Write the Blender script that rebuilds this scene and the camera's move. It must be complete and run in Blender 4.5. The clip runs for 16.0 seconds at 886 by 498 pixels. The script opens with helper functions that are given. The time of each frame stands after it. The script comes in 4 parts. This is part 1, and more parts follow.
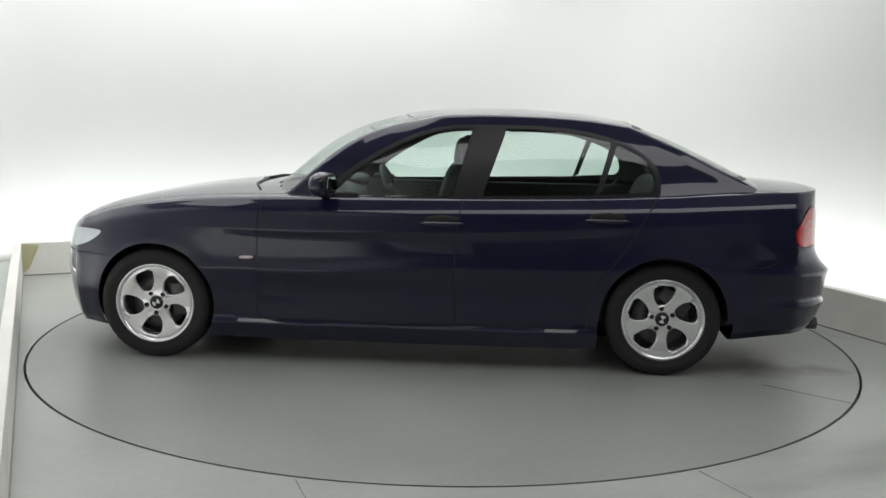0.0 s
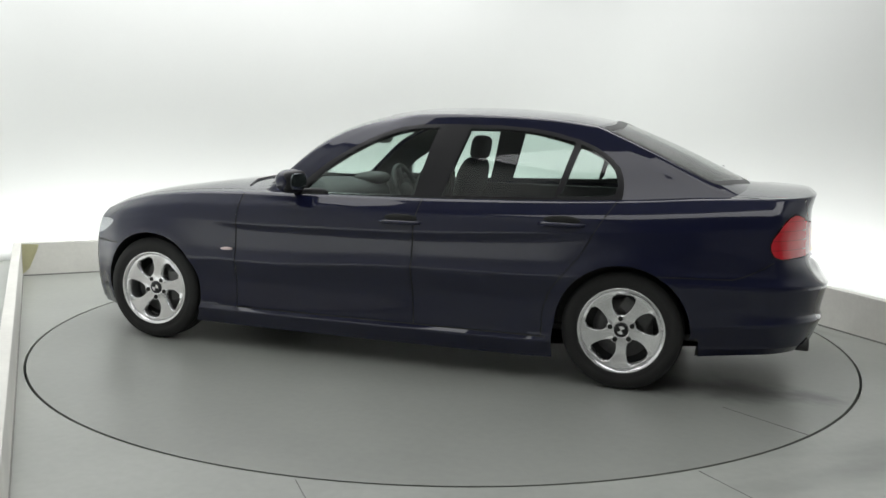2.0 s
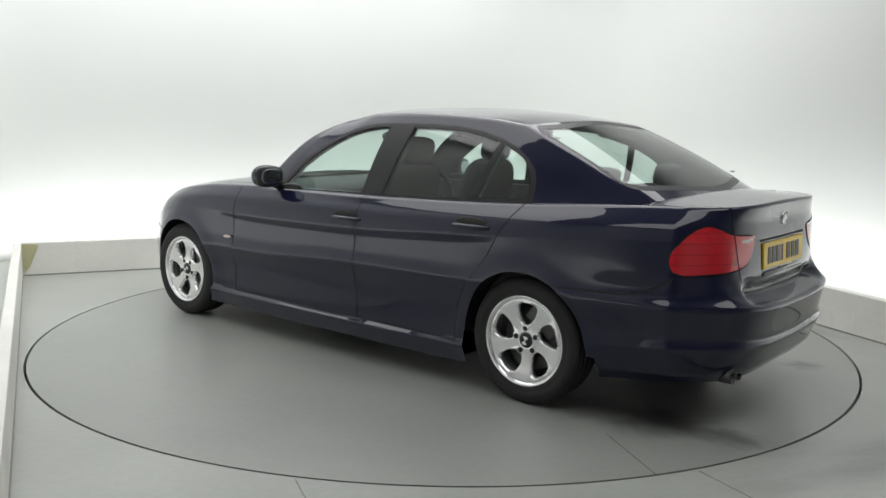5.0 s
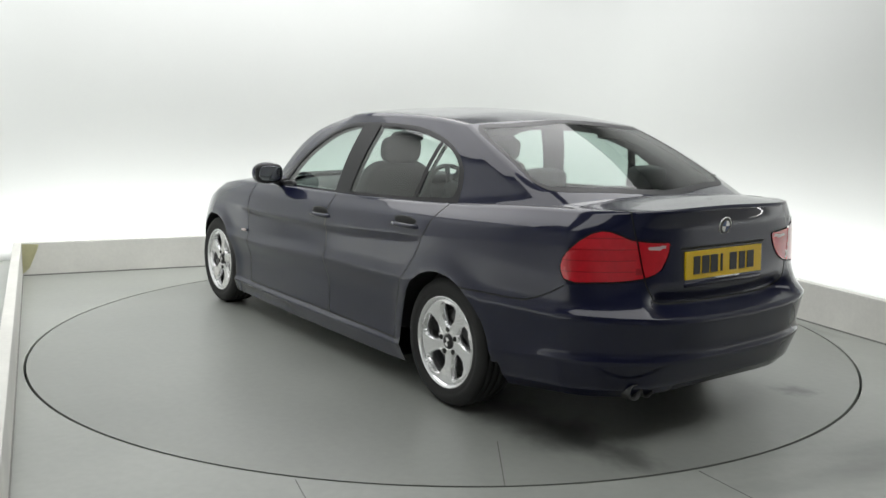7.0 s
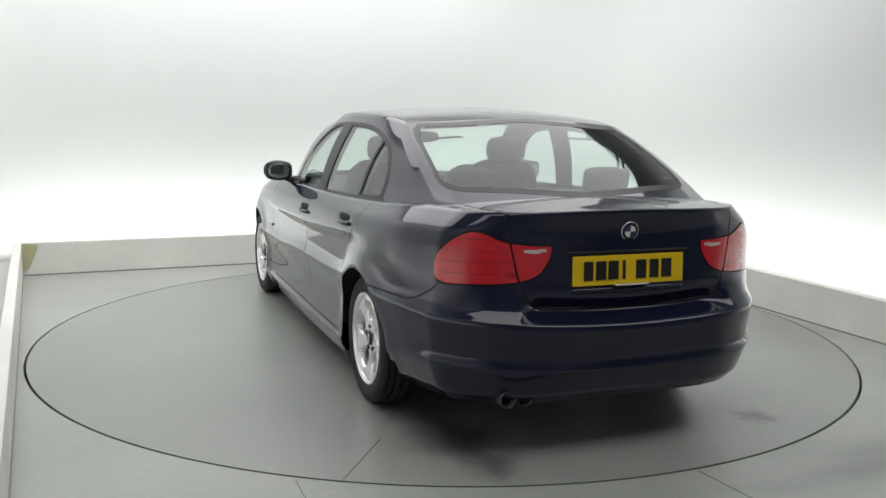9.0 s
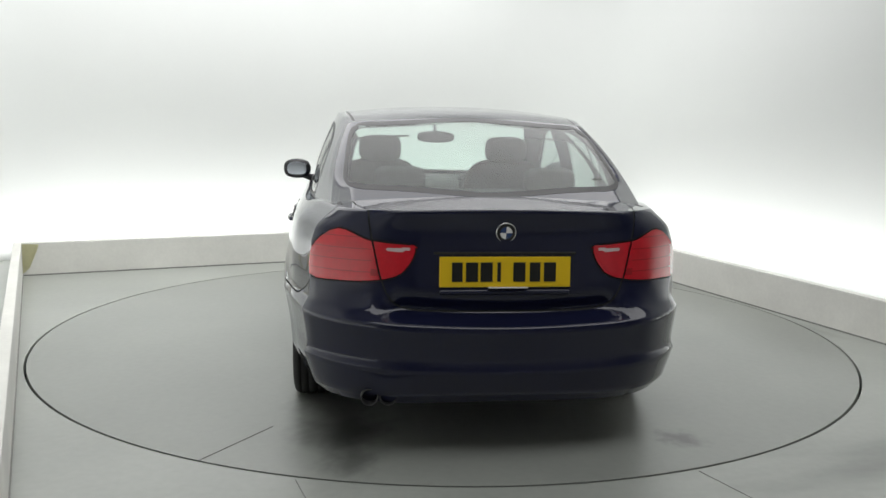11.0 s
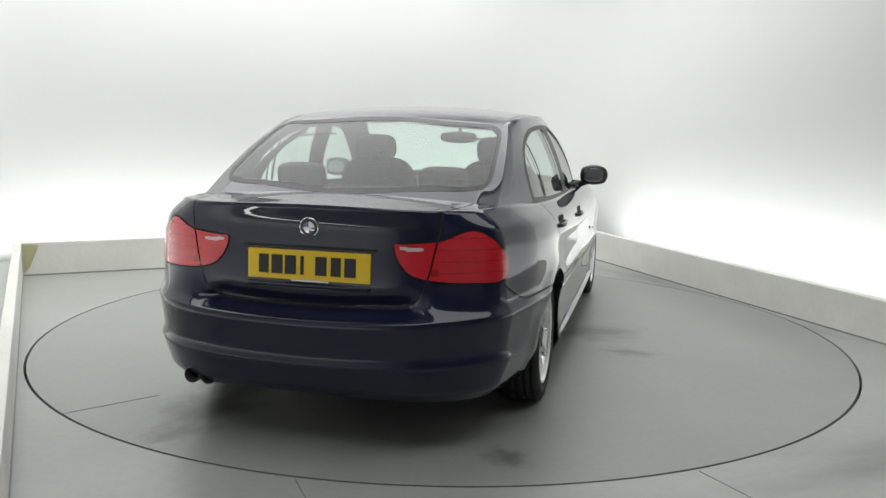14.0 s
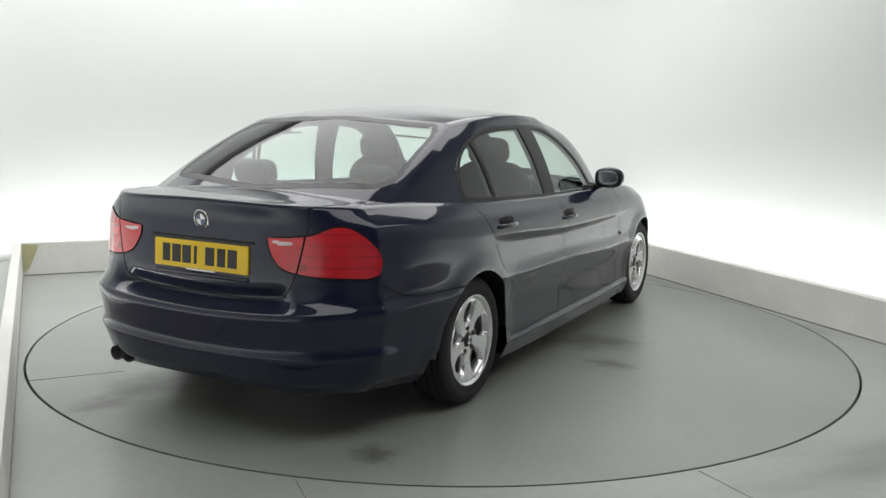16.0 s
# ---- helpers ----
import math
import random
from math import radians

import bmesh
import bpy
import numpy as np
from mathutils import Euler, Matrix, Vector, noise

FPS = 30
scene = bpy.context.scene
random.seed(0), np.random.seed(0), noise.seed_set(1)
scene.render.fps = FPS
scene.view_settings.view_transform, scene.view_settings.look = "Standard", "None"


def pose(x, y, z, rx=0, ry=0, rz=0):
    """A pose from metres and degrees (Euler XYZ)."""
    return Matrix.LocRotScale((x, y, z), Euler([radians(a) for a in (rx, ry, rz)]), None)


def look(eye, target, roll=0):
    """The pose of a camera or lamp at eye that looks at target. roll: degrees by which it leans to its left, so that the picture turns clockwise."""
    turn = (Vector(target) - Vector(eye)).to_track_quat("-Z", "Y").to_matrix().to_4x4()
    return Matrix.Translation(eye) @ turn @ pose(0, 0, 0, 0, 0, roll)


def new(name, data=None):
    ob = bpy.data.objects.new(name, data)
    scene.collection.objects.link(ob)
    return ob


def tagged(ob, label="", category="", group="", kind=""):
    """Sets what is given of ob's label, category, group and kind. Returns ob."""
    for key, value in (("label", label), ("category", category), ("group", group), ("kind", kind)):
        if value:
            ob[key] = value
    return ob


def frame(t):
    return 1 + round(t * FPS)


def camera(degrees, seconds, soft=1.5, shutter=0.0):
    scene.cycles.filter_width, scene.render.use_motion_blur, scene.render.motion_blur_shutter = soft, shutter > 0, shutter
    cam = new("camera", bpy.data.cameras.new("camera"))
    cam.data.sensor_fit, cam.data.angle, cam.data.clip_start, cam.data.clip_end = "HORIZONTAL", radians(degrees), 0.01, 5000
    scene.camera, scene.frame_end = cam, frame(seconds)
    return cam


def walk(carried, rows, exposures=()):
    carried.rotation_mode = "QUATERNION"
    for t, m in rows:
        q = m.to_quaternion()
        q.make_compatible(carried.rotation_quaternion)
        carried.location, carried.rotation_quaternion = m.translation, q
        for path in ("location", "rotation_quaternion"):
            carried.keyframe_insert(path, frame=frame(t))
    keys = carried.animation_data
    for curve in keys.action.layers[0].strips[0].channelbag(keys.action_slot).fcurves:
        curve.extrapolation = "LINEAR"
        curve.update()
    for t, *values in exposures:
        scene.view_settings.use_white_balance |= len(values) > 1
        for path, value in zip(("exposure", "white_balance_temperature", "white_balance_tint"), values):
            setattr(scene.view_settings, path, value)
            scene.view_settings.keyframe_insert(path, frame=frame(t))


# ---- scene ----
cam = camera(53.53, 16.0, soft=1.5)
EYE = Vector((0.0, -5.508, 1.350))
AIM = EYE + 5.0 * Vector((-0.00212, 0.98882, -0.14907))
walk(cam, [(0.0, look(EYE, AIM, 1.109)), (16.0, look(EYE, AIM, 1.109))])

# ---- light: a closed photo studio, no daylight ----
world = bpy.data.worlds.new("studio_world")
scene.world = world
world.use_nodes = True
world.node_tree.nodes["Background"].inputs[0].default_value = (0.9, 1.0, 0.95, 1)
world.node_tree.nodes["Background"].inputs[1].default_value = 0.02
scene.view_settings.exposure = 0.0

ROOM = pose(0, 0, 0, 0, 0, 25)          # the studio stands turned to the lens
U0, U1, V1 = -2.47, 2.50, 2.83          # inner faces of the low walls
PH = 0.27                               # their height
WU0, WU1, WV1, WV0 = -3.35, 3.35, 3.75, -9.0   # outer walls
ZC = 3.7


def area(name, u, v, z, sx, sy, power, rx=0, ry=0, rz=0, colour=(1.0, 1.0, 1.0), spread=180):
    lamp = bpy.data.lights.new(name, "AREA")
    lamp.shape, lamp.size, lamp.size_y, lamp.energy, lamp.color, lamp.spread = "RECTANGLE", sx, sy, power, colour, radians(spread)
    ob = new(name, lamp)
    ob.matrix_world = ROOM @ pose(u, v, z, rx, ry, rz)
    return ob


# soft box under the ceiling, and strip lamps in the trough behind the low walls
area("ceiling_softbox", -0.2, 1.35, ZC - 0.12, 6.0, 4.4, 188, spread=168)
# unseen fill lamp, added to brighten the bumper and the near floor
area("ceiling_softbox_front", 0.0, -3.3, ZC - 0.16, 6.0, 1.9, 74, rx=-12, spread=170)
area("trough_lamp_back", 0.0, V1 + 0.62, 0.025, 5.6, 0.12, 25, rx=168)
area("trough_lamp_right", U1 + 0.58, -0.6, 0.025, 0.12, 6.6, 29, ry=-168)
area("trough_lamp_left", U0 - 0.58, -0.6, 0.025, 0.12, 6.6, 29, ry=168)


# ---- materials ----
def material(name, colour, rough=0.5, metal=0.0, coat=0.0, vary=0.0, scale=6.0, bump=0.0, bump_scale=60.0,
             emit=0.0, transmission=0.0, ior=1.45, rough_vary=0.0, stretch=(1, 1, 1), spec=0.5):
    m = bpy.data.materials.new(name)
    m.use_nodes = True
    nt = m.node_tree
    b = nt.nodes["Principled BSDF"]
    b.inputs["Base Color"].default_value = (*colour, 1)
    b.inputs["Roughness"].default_value = rough
    b.inputs["Metallic"].default_value = metal
    b.inputs["Coat Weight"].default_value = coat
    b.inputs["Coat Roughness"].default_value = 0.025
    b.inputs["Coat IOR"].default_value = 1.5
    b.inputs["Transmission Weight"].default_value = transmission
    b.inputs["IOR"].default_value = ior
    b.inputs["Specular IOR Level"].default_value = spec
    if emit:
        b.inputs["Emission Color"].default_value = (*colour, 1)
        b.inputs["Emission Strength"].default_value = emit
    if vary or bump or rough_vary:
        co = nt.nodes.new("ShaderNodeTexCoord")
        mp = nt.nodes.new("ShaderNodeMapping")
        mp.inputs["Scale"].default_value = stretch
        nt.links.new(co.outputs["Object"], mp.inputs["Vector"])
        big = nt.nodes.new("ShaderNodeTexNoise")
        big.inputs["Scale"].default_value, big.inputs["Detail"].default_value = scale, 5
        nt.links.new(mp.outputs[0], big.inputs["Vector"])
        fine = nt.nodes.new("ShaderNodeTexNoise")
        fine.inputs["Scale"].default_value, fine.inputs["Detail"].default_value = bump_scale, 3
        nt.links.new(mp.outputs[0], fine.inputs["Vector"])
        if vary:
            mix = nt.nodes.new("ShaderNodeMath")
            mix.operation = "MULTIPLY_ADD"
            nt.links.new(fine.outputs["Fac"], mix.inputs[0])
            mix.inputs[1].default_value = 0.35
            nt.links.new(big.outputs["Fac"], mix.inputs[2])
            ramp = nt.nodes.new("ShaderNodeMapRange")
            nt.links.new(mix.outputs[0], ramp.inputs["Value"])
            ramp.inputs["From Min"].default_value, ramp.inputs["From Max"].default_value = 0.25, 1.1
            ramp.inputs["To Min"].default_value, ramp.inputs["To Max"].default_value = 1 - vary, 1 + vary
            tint = nt.nodes.new("ShaderNodeVectorMath")
            tint.operation = "SCALE"
            tint.inputs[0].default_value = colour
            nt.links.new(ramp.outputs[0], tint.inputs["Scale"])
            nt.links.new(tint.outputs[0], b.inputs["Base Color"])
        if rough_vary:
            rr = nt.nodes.new("ShaderNodeMapRange")
            nt.links.new(big.outputs["Fac"], rr.inputs["Value"])
            rr.inputs["From Min"].default_value, rr.inputs["From Max"].default_value = 0.05, 0.95
            rr.inputs["To Min"].default_value, rr.inputs["To Max"].default_value = rough - rough_vary, rough + rough_vary
            nt.links.new(rr.outputs[0], b.inputs["Roughness"])
        if bump:
            bp = nt.nodes.new("ShaderNodeBump")
            bp.inputs["Strength"].default_value, bp.inputs["Distance"].default_value = bump, 0.01
            nt.links.new(fine.outputs["Fac"], bp.inputs["Height"])
            nt.links.new(bp.outputs[0], b.inputs["Normal"])
    return m


M_WALL = material("white_wall_paint", (0.75, 0.768, 0.752), 0.7, vary=0.03, scale=0.8, bump=0.03, bump_scale=90)
M_PLINTH = material("plinth_paint", (0.76, 0.755, 0.71), 0.55, vary=0.13, scale=3.0, bump=0.05, bump_scale=40)
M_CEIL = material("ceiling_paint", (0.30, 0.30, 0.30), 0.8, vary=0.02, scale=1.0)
M_DIM = material("grey_plaster", (0.62, 0.62, 0.62), 0.8, vary=0.08, scale=1.2)
M_FLOOR = material("grey_floor_paint", (0.335, 0.351, 0.324), 0.34, vary=0.22, scale=1.1, bump=0.015, bump_scale=25, rough_vary=0.035, spec=0.9)
M_DISC = material("grey_disc_paint", (0.268, 0.281, 0.258), 0.34, vary=0.20, scale=1.0, bump=0.015, bump_scale=25, rough_vary=0.035, spec=0.9)
M_GAP = material("black_rubber_gap", (0.012, 0.013, 0.012), 0.7)
M_PAINT = material("navy_metallic_paint", (0.0072, 0.0088, 0.0285), 0.30, coat=1.0, vary=0.10, scale=900, spec=0.06)
M_TRIM = material("black_plastic_trim", (0.012, 0.012, 0.014), 0.38)
M_TYRE = material("tyre_rubber", (0.018, 0.018, 0.018), 0.75, vary=0.15, scale=14, bump=0.1, bump_scale=120)
M_ALLOY = material("silver_alloy", (0.86, 0.86, 0.87), 0.20, metal=0.80, vary=0.06, scale=20)
M_DARKMETAL = material("brake_metal", (0.10, 0.10, 0.10), 0.5, metal=0.8, vary=0.2, scale=30)


def dark_patch(m, x, y, sx, sy, turn, dark):
    """Darken a floor paint in one ragged patch."""
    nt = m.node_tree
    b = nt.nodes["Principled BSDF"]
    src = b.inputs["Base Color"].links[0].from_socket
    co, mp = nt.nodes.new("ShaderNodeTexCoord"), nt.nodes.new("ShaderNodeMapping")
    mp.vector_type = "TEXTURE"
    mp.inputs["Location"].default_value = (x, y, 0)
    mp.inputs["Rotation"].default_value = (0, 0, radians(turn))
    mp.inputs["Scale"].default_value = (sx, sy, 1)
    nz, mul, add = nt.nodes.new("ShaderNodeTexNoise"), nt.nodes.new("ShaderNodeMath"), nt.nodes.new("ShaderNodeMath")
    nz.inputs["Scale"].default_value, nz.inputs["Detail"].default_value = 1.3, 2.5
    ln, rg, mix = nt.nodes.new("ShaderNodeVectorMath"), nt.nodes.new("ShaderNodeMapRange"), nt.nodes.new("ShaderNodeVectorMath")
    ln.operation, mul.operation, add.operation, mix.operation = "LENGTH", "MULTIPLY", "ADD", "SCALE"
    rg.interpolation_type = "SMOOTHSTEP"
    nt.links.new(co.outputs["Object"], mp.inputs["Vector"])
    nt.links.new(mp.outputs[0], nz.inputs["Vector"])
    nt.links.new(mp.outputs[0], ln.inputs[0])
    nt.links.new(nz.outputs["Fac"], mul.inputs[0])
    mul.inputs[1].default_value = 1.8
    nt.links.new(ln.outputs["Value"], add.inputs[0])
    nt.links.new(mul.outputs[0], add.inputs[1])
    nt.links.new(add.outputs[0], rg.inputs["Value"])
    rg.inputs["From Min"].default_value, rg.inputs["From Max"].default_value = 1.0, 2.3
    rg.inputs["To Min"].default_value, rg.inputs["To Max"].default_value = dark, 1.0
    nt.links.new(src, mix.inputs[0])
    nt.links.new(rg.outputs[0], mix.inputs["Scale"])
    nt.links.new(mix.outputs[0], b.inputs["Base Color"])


# stains of oil and tyre rubber
dark_patch(M_DISC, -1.83, 0.67, 0.25, 0.15, 159, 0.45)
dark_patch(M_DISC, -2.14, 0.64, 0.18, 0.11, 163, 0.45)
dark_patch(M_DISC, -2.01, -0.77, 0.11, 0.09, -159, 0.45)
dark_patch(M_DISC, 0.23, -0.96, 0.30, 0.20, -76, 0.45)
dark_patch(M_DISC, -0.21, -1.19, 0.16, 0.08, -100, 0.45)
dark_patch(M_DISC, -1.79, 0.65, 0.25, 0.21, 160, 0.45)
dark_patch(M_DISC, -1.45, 0.69, 0.23, 0.18, 154, 0.45)
dark_patch(M_FLOOR, 2.1, -2.0, 0.9, 0.22, 20, 0.60)
# darker bands between the turntable and the right low wall
dark_patch(M_FLOOR, 1.75, 1.9, 0.8, 0.16, -62, 0.66)
dark_patch(M_FLOOR, 2.2, 0.6, 0.8, 0.14, -62, 0.68)


# ---- mesh helpers ----
def finish(name, bm, mat, smooth=True):
    me = bpy.data.meshes.new(name)
    bm.normal_update()
    bm.to_mesh(me)
    bm.free()
    me.materials.append(mat)
    if smooth:
        me.shade_smooth()
    return me


def thing(name, bm, mat, m, label, category, group="", kind="", smooth=False):
    ob = new(name, finish(name, bm, mat, smooth))
    ob.matrix_world = m
    return tagged(ob, label, category, group, kind)


def part(name, bm, mat, parent, label="", smooth=True):
    ob = new(name, finish(name, bm, mat, smooth))
    ob.parent = parent
    if label:
        ob["label"] = label
    return ob


def box(bm, x0, x1, y0, y1, z0, z1, bevel=0.0, m=None):
    made = bmesh.ops.create_cube(bm, size=1.0)["verts"]
    for v in made:
        v.co = Vector(((x0 + x1) / 2 + v.co.x * (x1 - x0), (y0 + y1) / 2 + v.co.y * (y1 - y0), (z0 + z1) / 2 + v.co.z * (z1 - z0)))
    if bevel:
        es = list({e for v in made for e in v.link_edges})
        out = bmesh.ops.bevel(bm, geom=es, offset=bevel, segments=2, affect="EDGES", profile=0.6)
        made = list({v for f in out["faces"] for v in f.verts} | {v for v in made if v.is_valid})
    if m is not None:
        bmesh.ops.transform(bm, matrix=m, verts=made)
    return made


# ---- the studio ----
def ring(bm, r0, r1, z0, z1, n=160, tube=True):
    """A flat annular piece with thickness."""
    rows = []
    for r, z in ((r0, z1), (r1, z1), (r1, z0), (r0, z0)):
        rows.append([bm.verts.new((r * math.cos(2 * math.pi * i / n), r * math.sin(2 * math.pi * i / n), z)) for i in range(n)])
    for a in range(4):
        p, q = rows[a], rows[(a + 1) % 4]
        for i in range(n):
            bm.faces.new((p[i], q[i], q[(i + 1) % n], p[(i + 1) % n]))


R = 2.44
bm = bmesh.new()
n = 160
circle = [bm.verts.new((R * math.cos(2 * math.pi * i / n), R * math.sin(2 * math.pi * i / n), 0)) for i in range(n)]
outer = [bm.verts.new((26 * math.cos(2 * math.pi * i / n), 26 * math.sin(2 * math.pi * i / n), 0)) for i in range(n)]
low = [bm.verts.new((R * math.cos(2 * math.pi * i / n), R * math.sin(2 * math.pi * i / n), -0.08)) for i in range(n)]
for i in range(n):
    j = (i + 1) % n
    bm.faces.new((circle[i], outer[i], outer[j], circle[j]))
    bm.faces.new((circle[i], circle[j], low[j], low[i]))
thing("floor", bm, M_FLOOR, Matrix(), "grey painted studio floor round the turntable, slightly glossy", "floor", kind="structure")

bm = bmesh.new()
bmesh.ops.create_circle(bm, cap_ends=True, radius=R + 0.1, segments=96)
thing("floor_pit", bm, M_GAP, pose(0, 0, -0.075), "dark pit floor under the turntable", "floor", kind="structure")


def wall_path(name, pts, z0, z1, thick, mat, label):
    """A wall of the given thickness along a line of points in the room's plan (its inner face)."""
    bm = bmesh.new()
    k = len(pts)
    nrm = []
    for i in range(k):
        a, b = Vector(pts[max(i - 1, 0)]), Vector(pts[min(i + 1, k - 1)])
        d = (b - a).normalized()
        nrm.append(Vector((-d.y, d.x)))
    cols = []
    for (u, v), nn in zip(pts, nrm):
        o = Vector((u, v)) + nn * thick
        cols.append([bm.verts.new(c) for c in ((u, v, z0), (u, v, z1), (o.x, o.y, z1), (o.x, o.y, z0))])
    for c, d in zip(cols, cols[1:]):
        for a in range(4):
            bm.faces.new((c[a], d[a], d[(a + 1) % 4], c[(a + 1) % 4]))
    bm.faces.new(cols[0])
    bm.faces.new(cols[-1][::-1])
    bmesh.ops.recalc_face_normals(bm, faces=bm.faces)
    ob = thing(name, bm, mat, ROOM, label, "wall", kind="structure", smooth=len(pts) > 4)
    return ob


def cove(u0, u1, v0, v1, r):
    pts = [(u0, v0)]
    for cx, cy, a0 in ((u0 + r, v1 - r, 180), (u1 - r, v1 - r, 90)):
        for i in range(13):
            a = radians(a0 - 90 * i / 12)
            pts.append((cx + r * math.cos(a), cy + r * math.sin(a)))
    pts.append((u1, v0))
    return pts


outline = cove(WU0, WU1, WV0, WV1, 1.1)
wall_path("wall_north", outline, 0.0, ZC, 0.2, M_WALL, "white painted studio wall with rounded corners, lit from below")
bm = bmesh.new()
box(bm, WU0 - 0.2, WU1 + 0.2, WV0 - 0.2, WV0, 0, ZC)
thing("wall_south", bm, M_DIM, ROOM, "plain light grey plaster wall", "wall", kind="structure")
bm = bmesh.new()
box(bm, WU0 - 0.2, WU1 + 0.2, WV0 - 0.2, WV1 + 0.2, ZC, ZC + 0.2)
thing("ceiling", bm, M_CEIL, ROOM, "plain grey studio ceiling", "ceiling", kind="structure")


def low_wall(name, u0, u1, v0, v1, label, skew=0.0):
    bm = bmesh.new()
    vs = box(bm, u0, u1, v0, v1, 0, PH, 0.006)
    for v in vs:
        v.co.x += skew * (v.co.y - 0.4)
    return thing(name, bm, M_PLINTH, ROOM, label, "low wall", group="low walls round the turntable", kind="structure")


plinth = low_wall("plinth_back", U0 - 0.06, U1 + 0.16, V1, V1 + 0.06, "low off-white painted wall hiding the trough lamps")
low_wall("plinth_left", U0 - 0.06, U0, -4.6, V1 - 0.002, "low off-white painted wall hiding the trough lamps")
low_wall("plinth_right", U1, U1 + 0.06, -6.0, V1 - 0.002, "low off-white painted wall with scuffs", skew=0.05)

# thin dark strips painted as contact shade where the low walls meet the floor
M_FOOT = material("foot_contact_shade", (0.24, 0.24, 0.225), 0.8, vary=0.3, scale=7)
for owner, u0, u1, v0, v1, skew in (("plinth_back", U0 + 0.004, U1 + 0.13, V1 - 0.006, V1 + 0.01, 0.0), ("plinth_left", U0 - 0.01, U0 + 0.006, -4.58, V1 - 0.008, 0.0),
                                    ("plinth_right", U1 - 0.006, U1 + 0.01, -5.9, V1 - 0.008, 0.05)):
    bm = bmesh.new()
    for v in box(bm, u0, u1, v0, v1, 0.0, 0.009):
        v.co.x += skew * (v.co.y - 0.4)
    part("foot_joint", bm, M_FOOT, bpy.data.objects[owner], "dark strip painted as contact shade along the floor", smooth=False)

# ---- the turntable ----
bm = bmesh.new()
n = 160
top = [bm.verts.new(((R - 0.014) * math.cos(2 * math.pi * i / n), (R - 0.014) * math.sin(2 * math.pi * i / n), 0)) for i in range(n)]
bot = [bm.verts.new((v.co.x, v.co.y, -0.07)) for v in top]
bm.faces.new(top)
bm.faces.new(bot[::-1])
for i in range(n):
    j = (i + 1) % n
    bm.faces.new((top[j], top[i], bot[i], bot[j]))
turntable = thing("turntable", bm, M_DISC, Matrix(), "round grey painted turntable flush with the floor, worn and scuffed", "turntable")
M_CRACK = material("crack_dirt", (0.17, 0.17, 0.158), 0.8)
for (x0, y0), (x1, y1), wd in (((-2.09, 1.23), (-1.73, 0.97), 0.004),):
    bm = bmesh.new()
    d = Vector((x1 - x0, y1 - y0))
    box(bm, 0, d.length, -wd / 2, wd / 2, -0.002, 0.0015, 0, pose(x0, y0, 0, 0, 0, math.degrees(math.atan2(d.y, d.x))))
    part("seam", bm, M_CRACK, turntable, "dark seam between two deck plates", smooth=False)

# cracks in the fixed floor, and a yellow mark on the low wall
floor = bpy.data.objects["floor"]
for x0, y0, x1, y1 in ((-0.54, -2.40, -0.36, -2.85), (1.01, -2.24, 1.30, -2.80)):
    bm = bmesh.new()
    d = Vector((x1 - x0, y1 - y0))
    box(bm, 0, d.length, -0.0016, 0.0016, -0.002, 0.0012, 0, pose(x0, y0, 0, 0, 0, math.degrees(math.atan2(d.y, d.x))))
    part("crack", bm, M_CRACK, floor, smooth=False)
M_YELLOW = material("faded_yellow_paint", (0.80, 0.78, 0.52), 0.6, vary=0.10, scale=9, bump=0.1)
bm = bmesh.new()
vs = [bm.verts.new((U0 + a, V1 - 0.003, b)) for a, b in ((0.004, 0.02), (0.05, 0.06), (0.10, 0.17), (0.13, 0.255), (0.004, 0.262))]
bm.faces.new(vs)
bmesh.ops.solidify(bm, geom=bm.faces, thickness=0.002)
part("yellow_mark", bm, M_YELLOW, plinth, "faded yellow paint mark", smooth=False)
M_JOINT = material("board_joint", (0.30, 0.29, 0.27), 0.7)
bm = bmesh.new()
box(bm, U1 + 0.036, U1 + 0.050, 1.080, 1.086, 0.002, PH - 0.004)
part("board_joint", bm, M_JOINT, bpy.data.objects["plinth_right"], smooth=False)

# ---- the car: a dark blue four-door saloon ----
AXIS = Vector((1.220, -0.037, 0.0))      # the point of the car that stands over the turntable's axis
car = new("saloon_car")
tagged(car, "dark navy blue four-door saloon car with silver five-spoke alloy wheels", "car")


def spline(xs, ys, x):
    """Smooth monotone-safe curve through keys, at many places."""
    xs, ys, x = np.asarray(xs, float), np.asarray(ys, float), np.asarray(x, float)
    h = np.diff(xs)
    d = np.diff(ys) / h
    m = np.empty(len(xs))
    m[0], m[-1] = d[0], d[-1]
    for i in range(1, len(xs) - 1):
        m[i] = 0.0 if d[i - 1] * d[i] <= 0 else 2 * d[i - 1] * d[i] / (d[i - 1] + d[i]) * 1.0
    i = np.clip(np.searchsorted(xs, x) - 1, 0, len(h) - 1)
    t = (x - xs[i]) / h[i]
    return ((2 * t**3 - 3 * t**2 + 1) * ys[i] + (t**3 - 2 * t**2 + t) * h[i] * m[i]
            + (-2 * t**3 + 3 * t**2) * ys[i + 1] + (t**3 - t**2) * h[i] * m[i + 1])


def table(keys, col, x):
    return spline([k[0] for k in keys], [k[1][col] for k in keys], x)


